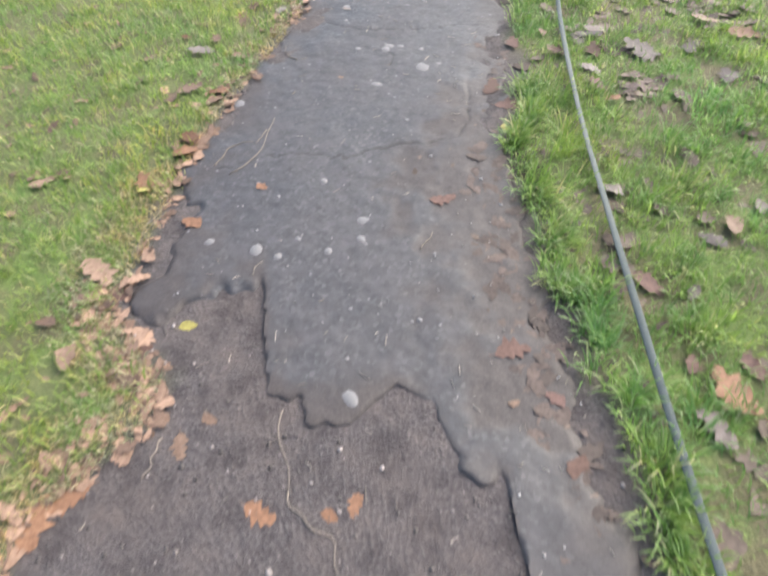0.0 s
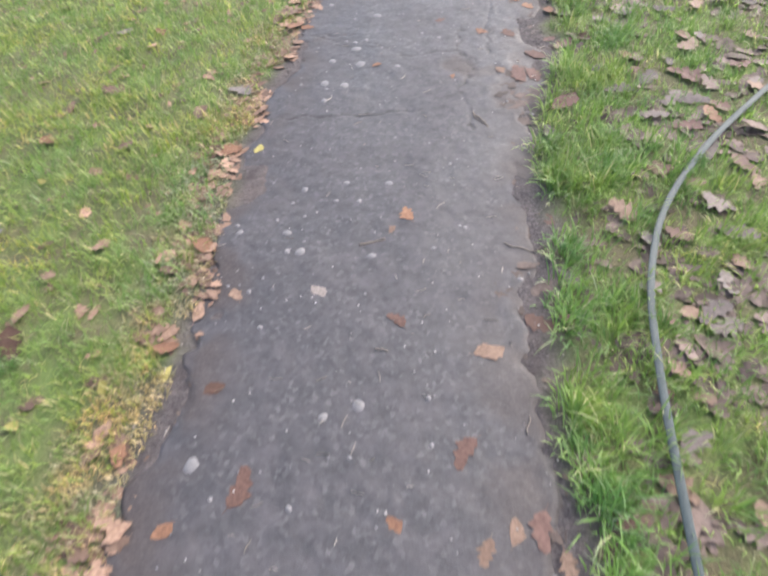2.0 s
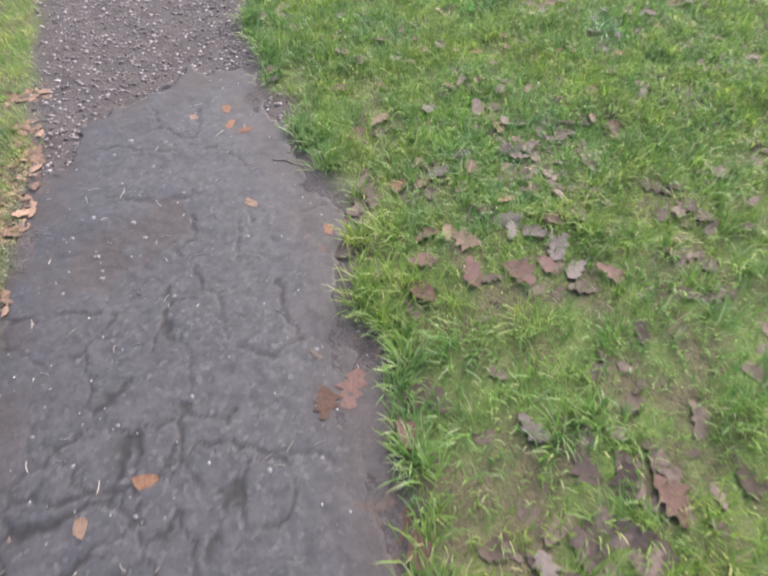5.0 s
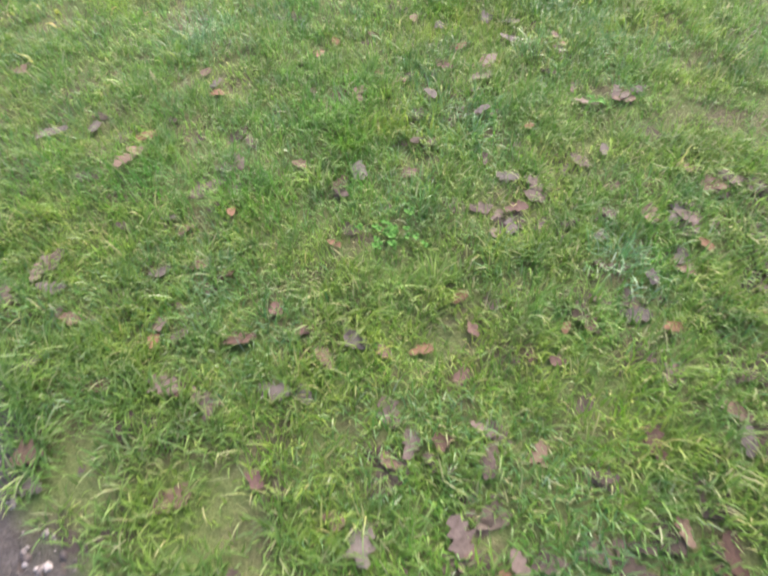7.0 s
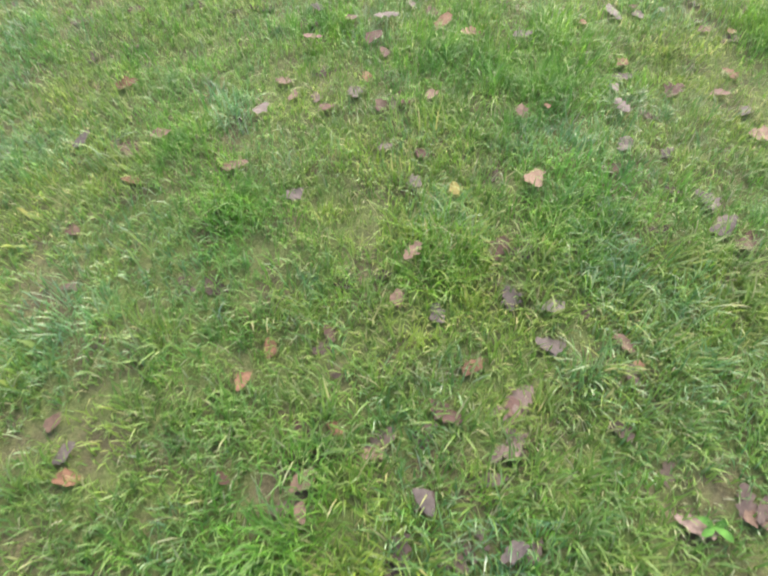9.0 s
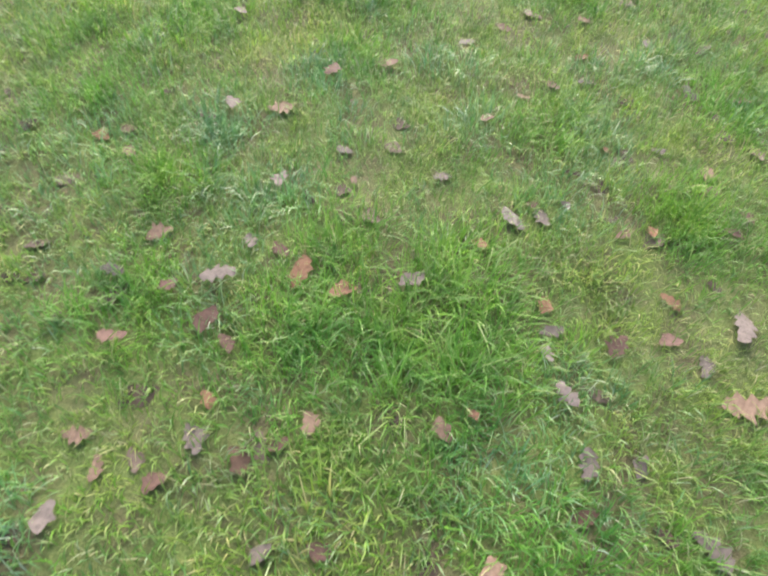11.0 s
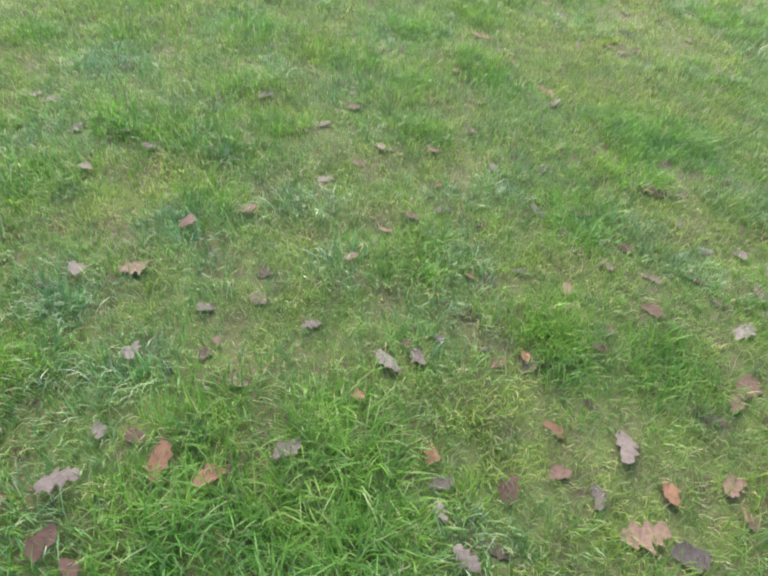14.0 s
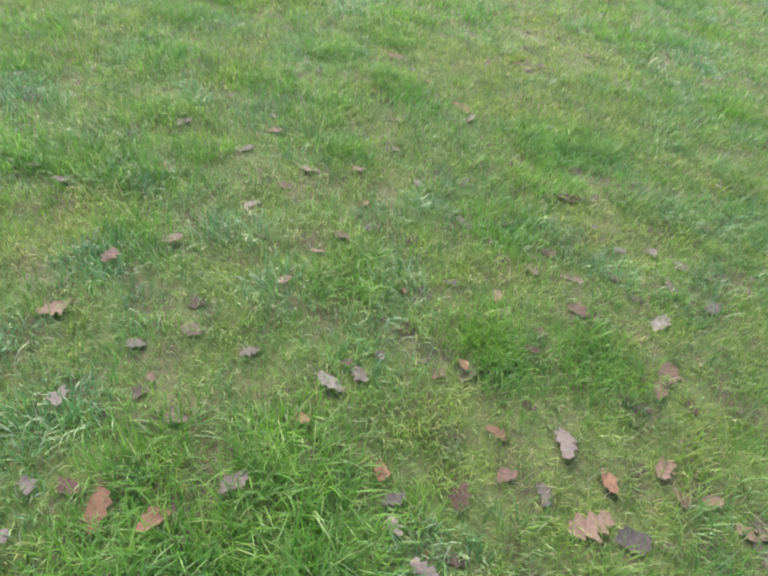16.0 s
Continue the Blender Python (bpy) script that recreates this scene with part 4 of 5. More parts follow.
LEAVES_20 = [
    (6.04, 9.15, 0.139, "oak", "tan"), (5.95, 9.19, 0.066, "oval", "tan"), (5.93, 9.09, 0.065, "oval", "brown"),
    (6.28, 9.15, 0.106, "oak", "pale"), (6.45, 8.93, 0.085, "oval", "grey"), (6.72, 9.13, 0.082, "oval", "grey"),
    (6.99, 8.87, 0.079, "oval", "tan"), (6.67, 9.02, 0.080, "oak", "grey"), (7.43, 8.73, 0.059, "oval", "pale"),
    (9.03, 8.44, 0.123, "oval", "pale"), (5.54, 9.00, 0.054, "oval", "tan"), (5.60, 9.08, 0.056, "oval", "tan"),
    (5.58, 9.17, 0.056, "oval", "tan"), (5.66, 9.20, 0.083, "oak", "tan"), (7.21, 12.12, 0.057, "oval", "tan"),
    (8.01, 10.43, 0.065, "oval", "grey"), (8.49, 9.83, 0.083, "oval", "tan"), (7.11, 10.96, 0.063, "oval", "grey"),
    (6.76, 11.12, 0.049, "oval", "orange"), (6.81, 10.15, 0.065, "oval", "pale")]
LEAVES_21 = [
    (2.81, 9.18, 0.055, "oval", "tan"), (2.85, 9.09, 0.052, "oval", "brown"), (2.99, 9.28, 0.044, "oval", "orange"),
    (2.85, 9.34, 0.058, "oval", "brown"), (2.88, 9.76, 0.066, "oval", "tan"), (2.83, 10.01, 0.069, "oak", "grey"),
    (3.67, 8.72, 0.070, "oak", "brown"), (3.60, 8.68, 0.055, "oval", "grey"), (4.98, 9.31, 0.082, "oval", "grey"),
    (3.98, 8.26, 0.051, "oval", "orange"), (3.76, 8.29, 0.049, "oval", "grey"), (3.33, 8.35, 0.045, "oval", "brown"),
    (3.37, 8.29, 0.045, "oval", "brown"), (3.04, 8.60, 0.046, "oval", "tan"), (2.92, 8.79, 0.048, "oval", "brown"),
    (2.90, 8.90, 0.050, "oval", "brown"), (2.59, 9.03, 0.049, "oval", "orange"), (3.27, 8.50, 0.048, "oval", "brown"),
    (3.76, 10.93, 0.076, "oak", "grey"), (4.15, 10.23, 0.067, "oak", "grey"), (4.08, 10.46, 0.087, "oval", "tan"),
    (4.26, 9.81, 0.060, "oak", "tan"), (3.80, 9.84, 0.055, "oval", "orange"), (3.70, 9.80, 0.053, "oval", "orange")]
LEAVES_22 = [
    (3.80, 9.56, 0.040, "oval", "orange"), (3.63, 9.45, 0.045, "oval", "tan"), (4.98, 9.24, 0.087, "oak", "brown"),
    (6.20, 11.84, 0.077, "oak", "pale"), (6.24, 11.48, 0.076, "oval", "grey"), (5.17, 11.33, 0.062, "oak", "tan"),
    (5.52, 11.21, 0.069, "oak", "grey"), (5.34, 10.84, 0.064, "oak", "grey"), (4.86, 10.84, 0.052, "oval", "brown"),
    (5.63, 9.68, 0.062, "oak", "orange"), (5.50, 9.64, 0.058, "oval", "brown"), (5.41, 9.97, 0.058, "oval", "orange"),
    (5.13, 9.59, 0.056, "oval", "grey"), (5.19, 9.81, 0.066, "oak", "grey"), (6.68, 9.74, 0.087, "oak", "tan"),
    (6.55, 9.56, 0.083, "oak", "brown"), (6.86, 11.31, 0.102, "oval", "grey"), (6.48, 11.18, 0.091, "oak", "orange"),
    (6.39, 10.76, 0.077, "oak", "pale"), (6.97, 10.90, 0.103, "oak", "brown"), (8.18, 10.58, 0.140, "oval", "orange"),
    (7.68, 10.09, 0.123, "oak", "orange"), (6.32, 10.36, 0.084, "oak", "brown"), (5.88, 11.05, 0.074, "oak", "brown")]
LEAVES_23 = [
    (6.33, 12.07, 0.088, "oval", "grey"), (6.33, 12.18, 0.088, "oak", "pale"), (6.60, 9.91, 0.090, "oak", "grey"),
    (6.98, 9.49, 0.126, "oak", "brown"), (2.44, 7.85, 0.059, "oval", "tan"),
    (2.66, 7.92, 0.077, "oak", "grey"), (2.91, 7.88, 0.062, "oak", "tan"), (2.67, 7.43, 0.089, "oval", "grey"),
    (2.38, 7.37, 0.110, "oak", "brown"), (2.70, 7.22, 0.094, "oak", "grey"), (2.02, 5.12, 0.100, "oak", "brown"),
    (1.78, 5.44, 0.062, "oval", "brown"), (2.20, 5.67, 0.071, "oak", "grey"), (1.63, 5.50, 0.094, "oak", "grey"),
    (1.97, 5.50, 0.082, "oak", "grey"), (2.40, 6.08, 0.084, "oval", "tan"), (2.47, 5.51, 0.071, "oak", "grey"),
    (1.52, 5.87, 0.070, "oak", "brown"), (2.71, 7.33, 0.116, "oak", "grey"), (2.19, 7.39, 0.112, "oval", "brown"),
    (1.55, 6.54, 0.087, "oak", "tan"), (1.21, 6.04, 0.072, "oak", "orange"), (1.29, 5.59, 0.138, "oak", "brown")]
LEAVES_24 = [
    (1.41, 5.29, 0.125, "oval", "brown"), (1.97, 5.05, 0.111, "oak", "orange"), (1.83, 5.00, 0.105, "oak", "brown"),
    (0.23, 6.34, 0.102, "oak", "orange"), (0.29, 6.34, 0.078, "oval", "orange"), (1.37, 4.09, 0.065, "oak", "brown"),
    (1.24, 3.86, 0.058, "oval", "brown"), (1.22, 4.04, 0.063, "oak", "tan"), (1.86, 4.85, 0.120, "oval", "grey"),
    (1.94, 4.74, 0.115, "oak", "brown"), (1.75, 4.56, 0.129, "oak", "grey"), (1.71, 4.68, 0.077, "oak", "tan"),
    (1.34, 3.82, 0.058, "oval", "tan"), (1.06, 4.15, 0.067, "oak", "brown"), (0.80, 3.54, 0.104, "oak", "brown"),
    (0.02, 3.77, 0.119, "oak", "brown"), (-0.07, 4.09, 0.068, "oval", "brown"), (-0.77, 4.49, 0.080, "oak", "tan"),
    (-0.77, 4.37, 0.135, "oak", "brown"), (1.06, 0.82, 0.091, "oak", "brown"), (0.89, 0.84, 0.062, "oval", "brown"),
    (0.86, 1.14, 0.103, "oak", "brown"), (1.00, 1.10, 0.067, "oak", "grey"), (1.14, 1.31, 0.091, "oak", "grey")]
LEAVES_25 = [
    (1.25, 1.37, 0.102, "oval", "tan"), (1.38, 1.46, 0.075, "oak", "grey"), (1.34, 2.54, 0.125, "oak", "grey"),
    (1.74, 2.83, 0.132, "oak", "tan"), (1.57, 2.58, 0.101, "oval", "grey"), (-0.98, 0.47, 0.112, "oak", "orange"),
    (-1.37, 1.89, 0.093, "oak", "tan"), (-0.46, 1.78, 0.054, "oval", "orange")]
LEAF_ROWS = LEAVES_1 + LEAVES_2 + LEAVES_3 + LEAVES_4 + LEAVES_5 + LEAVES_6 + LEAVES_7 + LEAVES_8 + LEAVES_9 + LEAVES_10 + LEAVES_11 + LEAVES_12 + LEAVES_13 + LEAVES_14 + LEAVES_15 + LEAVES_16 + LEAVES_17 + LEAVES_18 + LEAVES_19 + LEAVES_20 + LEAVES_21 + LEAVES_22 + LEAVES_23 + LEAVES_24 + LEAVES_25


# how the meadow is patched: rank green, yellowed and bluish growth, each x, y, radius
LUSH = [
    (6.43, 11.33, 0.12), (6.34, 11.71, 0.12), (6.64, 11.13, 0.11), (6.03, 11.08, 0.11), (7.33, 10.72, 0.13), (7.43, 11.19, 0.16), (7.45, 11.72, 0.16), (7.48, 9.54, 0.22), (6.58, 9.75, 0.16), (5.90, 9.68, 0.10),
    (6.10, 10.29, 0.11), (5.34, 10.13, 0.14), (5.27, 10.56, 0.10), (5.98, 9.41, 0.13), (5.82, 11.70, 0.12), (5.33, 10.24, 0.12), (5.00, 10.40, 0.18), (5.13, 10.05, 0.15), (5.15, 11.13, 0.11), (4.76, 10.89, 0.12),
    (5.59, 11.97, 0.14), (5.32, 11.69, 0.11), (5.12, 10.26, 0.16), (3.99, 10.66, 0.10), (3.96, 10.31, 0.12), (4.30, 9.74, 0.11), (4.74, 9.59, 0.17), (3.08, 9.30, 0.11), (2.80, 9.64, 0.11), (3.53, 9.44, 0.14)]
YELLOWED = [
    (8.19, 10.28, 0.36), (8.13, 9.78, 0.42), (8.79, 10.34, 0.36), (9.08, 9.64, 0.42), (5.98, 10.68, 0.14), (5.66, 10.61, 0.11), (5.39, 10.52, 0.07), (5.60, 9.78, 0.11), (5.64, 9.45, 0.14), (6.28, 9.26, 0.11),
    (6.77, 9.19, 0.13), (6.55, 10.66, 0.13), (6.76, 10.31, 0.16), (5.88, 11.34, 0.10), (5.68, 9.77, 0.09), (6.35, 9.79, 0.13), (5.85, 11.66, 0.11), (4.35, 11.12, 0.10), (4.43, 10.64, 0.11), (4.24, 10.11, 0.10),
    (4.09, 9.64, 0.10), (4.79, 9.09, 0.10), (3.75, 9.75, 0.12), (4.12, 9.30, 0.13), (4.15, 8.79, 0.17), (3.66, 8.83, 0.11), (3.26, 8.60, 0.10), (4.45, 8.60, 0.15), (3.35, 8.78, 0.10)]
BLUISH = [
    (5.46, 11.18, 0.13), (5.30, 10.83, 0.11), (6.76, 12.11, 0.16), (5.93, 10.46, 0.10), (6.21, 10.14, 0.11), (6.53, 9.30, 0.12), (9.32, 8.87, 0.41), (4.89, 10.74, 0.09), (6.52, 10.30, 0.10), (5.42, 11.15, 0.09),
    (5.22, 11.02, 0.07), (5.68, 11.79, 0.11), (5.86, 11.12, 0.11), (6.63, 10.13, 0.10), (6.62, 9.56, 0.14), (5.22, 9.79, 0.10), (4.68, 9.56, 0.14), (4.64, 9.42, 0.10), (4.44, 9.88, 0.09), (4.23, 10.71, 0.10),
    (4.33, 9.26, 0.07), (3.58, 10.97, 0.14), (4.70, 9.23, 0.10), (3.81, 9.19, 0.12), (3.76, 8.37, 0.07), (3.42, 10.22, 0.11)]


clump_rng = np.random.default_rng(64)
for cx, cy in clump_rng.uniform((5.6, 8.2), (11.5, 13.2), (95, 2)):
    row = (cx, cy, 0.08 + 0.022 * (cx - 5.0) * clump_rng.uniform(0.6, 1.4))
    (LUSH if clump_rng.random() < 0.68 else BLUISH).append(row)


def patched(rows, x, y):
    """How far each place belongs to patches of one growth, nought to one, with ragged rims."""
    ragged = 0.65 + 0.7 * fbm(x, y, 9, 2, 180)
    out = np.zeros(len(x))
    for px, py, rad in rows:
        near = (np.abs(x - px) < 2.2 * rad) & (np.abs(y - py) < 2.2 * rad)
        d = np.hypot(x[near] - px, y[near] - py) / (rad * 1.25 * ragged[near])
        out[near] = np.maximum(out[near], np.exp(-d ** 4))
    return out


def build_leaves():
    shapes = {}
    lr = np.random.default_rng(77)
    for x, y, size, shape, tone in LEAF_ROWS:
        key = (shape, tone, int(lr.integers(5)))
        if key not in shapes:
            me = leaf_mesh(shape, key[2])
            me.materials.append(LEAF_MAT[tone])
            shapes[key] = me
        me = shapes[key]
        size *= 1.0 if float(strip(np.array([x]), np.array([y]))[0]) > 0.03 else 1.1 - 0.15 * float(smooth(5.7, 6.4, x))
        on_path = float(strip(np.array([x]), np.array([y]))[0]) > 0.03
        tilt = 1.5 if on_path else 11
        flip = 180 if tone in ("grey", "pale") and lr.random() < 0.6 else 0
        m = pose(x, y, 0, lr.uniform(-tilt, tilt) + flip, lr.uniform(-tilt, tilt), lr.uniform(0, 360)) @ Matrix.Diagonal((size, size, size * (0.2 if on_path else lr.uniform(0.35, 0.8)), 1))
        co = np.empty(len(me.vertices) * 3, dtype=np.float32)
        me.vertices.foreach_get("co", co)
        pts = co.reshape(-1, 3) @ np.array(m.to_3x3()).T
        low = float(np.percentile(pts[:, 2], 25)) if not on_path else float(np.percentile(pts[:, 2], 8))
        ob = new(shape + "_leaf", me)
        ob.matrix_world = Matrix.Translation((0, 0, float(surface_z(x, y)[0]) - low + (0.001 if on_path else 0.014 - 0.008 * float(smooth(5.7, 6.4, x)) + 0.028 * float(patched(LUSH + BLUISH, np.array([x]), np.array([y]))[0]) * float(smooth(6.6, 5.8, x))))) @ m
        where = "lying flat on the footpath" if on_path else "lying in the grass"
        kind = "lobed oak" if shape == "oak" else "oval"
        tagged(ob, f"{tone} fallen {kind} leaf {where}", "leaf", group="fallen leaves")


build_leaves()


# ---- grass ----
def blades(name, xy, height, width, lean, mat, label, angle=None, fine=False):
    """Arched tapering blades, the fine ones with one more joint."""
    n = len(xy)
    r = rng.random((n, 4))
    a = r[:, 0] * 6.283 if angle is None else angle
    d = np.stack([np.cos(a), np.sin(a)], 1)
    p = np.stack([-d[:, 1], d[:, 0]], 1)
    bend = np.clip(lean * (0.4 + 0.9 * r[:, 1]), 0.1, 1.45)
    z0 = ground_z(xy[:, 0], xy[:, 1]) - 0.004
    h = height * (0.6 + 0.6 * r[:, 2])
    half = (width * (0.7 + 0.6 * r[:, 3]) * 0.5)[:, None]
    joints = ((0, 0, 0.8), (0.38, 0.35, 1.0), (0.34, 0.95, 0.8), (0.28, 1.35, 0)) if fine else ((0, 0, 0.9), (0.55, 0.5, 1.0), (0.45, 1.25, 0))
    m = 2 * len(joints) - 1
    V = np.empty((n, m, 3), dtype=np.float32)
    out, up = np.zeros(n), np.zeros(n)
    for k, (step, turn, wide) in enumerate(joints):
        out = out + step * np.sin(bend * turn) * h
        up = up + step * np.cos(bend * turn) * h
        c = xy + d * out[:, None]
        if wide:
            V[:, 2 * k, :2], V[:, 2 * k + 1, :2] = c - p * half * wide, c + p * half * wide
            V[:, 2 * k, 2] = V[:, 2 * k + 1, 2] = z0 + up
        else:
            V[:, m - 1, :2], V[:, m - 1, 2] = c, z0 + up
    ring = [0, 1, 3, 2, 2, 3, 5, 4, 4, 5, 6] if fine else [0, 1, 3, 2, 2, 3, 4]
    L = (np.arange(n)[:, None] * m + np.array(ring)).ravel()
    st = (np.arange(n)[:, None] * len(ring) + np.array([0, 4, 8] if fine else [0, 4])).ravel()
    ob = link_mesh(name, V.reshape(-1, 3), L, st, mat)
    return tagged(ob, label, "grass", kind="stuff")


def tufted(name, centres, per, spread, height, width, lean, mat, label, swept=0.7):
    """Blades that spring from common crowns and fan outwards."""
    n = len(centres) * per
    vigour = np.repeat(rng.uniform(0.55, 1.35, len(centres)), per)
    tall = np.repeat(height, per) * vigour
    drift = np.repeat((fbm(centres[:, 0], centres[:, 1], 1.2, 2, 144) - 0.5) * 8, per)
    off = rng.normal(0, 1, (n, 2)) * spread
    p = np.repeat(centres, per, axis=0) + off
    push = off / spread + np.stack([np.cos(drift), np.sin(drift)], 1) * swept
    a = np.arctan2(push[:, 1], push[:, 0]) + rng.normal(0, 0.8, n)
    keep = clear_of_leaves(p)
    return blades(name, p[keep], tall[keep], np.full(keep.sum(), width), lean, mat, label, a[keep], True)


LEAF_XY = np.concatenate([np.array([(row[0], row[1], row[2]) for row in LEAF_ROWS]), VERGE_LEAVES])


def clear_of_leaves(p):
    """Grass is pressed down under most of each fallen leaf, more so under the larger loose ones."""
    out = np.ones(len(p), bool)
    for k, (x, y, size) in enumerate(LEAF_XY):
        loose = k < len(LEAF_ROWS)
        near = (np.abs(p[:, 0] - x) < size * 0.45) & (np.abs(p[:, 1] - y) < size * 0.45)
        out[near] &= (np.hypot(p[near, 0] - x, p[near, 1] - y) > size * (0.36 if loose else 0.3)) | (rng.random(near.sum()) > (0.68 if loose else 0.42))
    return out


def grow(count, x0, y0, x1, y1, test, bare, thin=0.06, soft_rim=0.0):
    p = rng.uniform((x0, y0), (x1, y1), (count, 2))
    p = p[test(p[:, 0], p[:, 1])]
    rim = np.minimum(np.minimum(p[:, 0] - x0, x1 - p[:, 0]), np.minimum(p[:, 1] - y0, y1 - p[:, 1]))
    p = p[rng.random(len(p)) < smooth(-0.35, 0.5, rim - soft_rim * 0.6 + 0.35 * soft_rim) + 1.0 - soft_rim]
    cover = smooth(bare - 0.1, bare + 0.08, fbm(p[:, 0], p[:, 1], 7.5, 3, 130)) * 0.9 + thin
    p = p[rng.random(len(p)) < cover]
    return p[clear_of_leaves(p)]


def kinds_of_growth(x, y):
    """Which growth springs up at each place: 0 common, 1 lush, 2 yellowed, 3 bluish; and how rank it is."""
    lush, yellow, blue = patched(LUSH, x, y), patched(YELLOWED, x, y), patched(BLUISH, x, y)
    stray = fbm(x, y, 3.4, 2, 185)
    kind = np.zeros(len(x), int)
    u = rng.random(len(x))
    # More bluish blades farther east, bluish haze put into the grass colour.
    kind[(u < 0.05) | ((stray > 0.58 - 0.1 * smooth(7.0, 9.0, x)) & (u < 0.42))] = 3
    kind[(u > 0.95) | ((stray < 0.35) & (u > 0.65))] = 2
    kind[(np.abs(stray - 0.5) < 0.05) & (u > 0.4) & (u < 0.85)] = 1
    kind[u < blue * 0.85] = 3
    kind[u < yellow * 0.7] = 2
    kind[u < lush * 0.9] = 1
    return kind, lush, yellow


# thick tufts along the eastern verge: x, y, radius
VERGE_TUFTS = [
    (2.45, 8.92, 0.15), (2.55, 8.74, 0.16), (2.40, 8.66, 0.12), (2.42, 9.08, 0.12), (2.50, 9.10, 0.15), (2.60, 8.40, 0.14), (2.32, 8.40, 0.15), (2.45, 8.15, 0.15), (2.40, 7.90, 0.13),
    (2.25, 7.70, 0.15), (2.70, 7.93, 0.17), (2.87, 7.41, 0.18), (2.55, 7.62, 0.12), (0.79, 2.36, 0.15), (0.89, 2.91, 0.14), (1.44, 4.93, 0.15), (1.62, 5.35, 0.13), (1.75, 5.75, 0.16), (1.85, 6.2, 0.15), (1.3, 3.95, 0.13)]


GROWTH = [(GRASS_MEADOW, "damp green meadow grass"), (GRASS_LUSH, "lush bright green meadow grass"),
          (GRASS_YELLOW, "yellowed thin meadow grass"), (GRASS_BLUE, "bluish green wet meadow grass")]


def sow_meadow(p, height, width, lean, form):
    """Single blades, each in the colour of the growth it belongs to."""
    kind, lush, yellow = kinds_of_growth(p[:, 0], p[:, 1])
    tall = height * (1 + 0.35 * lush - 0.25 * yellow)
    for k, (mat, words) in enumerate(GROWTH):
        m = kind == k
        blades("grass", p[m], tall[m], (np.zeros(len(p)) + width)[m], lean, mat, words + form)


def plant_meadow(c, per, spread, height, width, lean, form):
    """Tufts, each of one growth."""
    kind, lush, yellow = kinds_of_growth(c[:, 0], c[:, 1])
    tall = height * (1 + 0.3 * lush - 0.3 * yellow)
    for k, (mat, words) in enumerate(GROWTH):
        m = kind == k
        tufted("grass", c[m], per, spread, tall[m], width, lean, mat, words + form, 0.35)


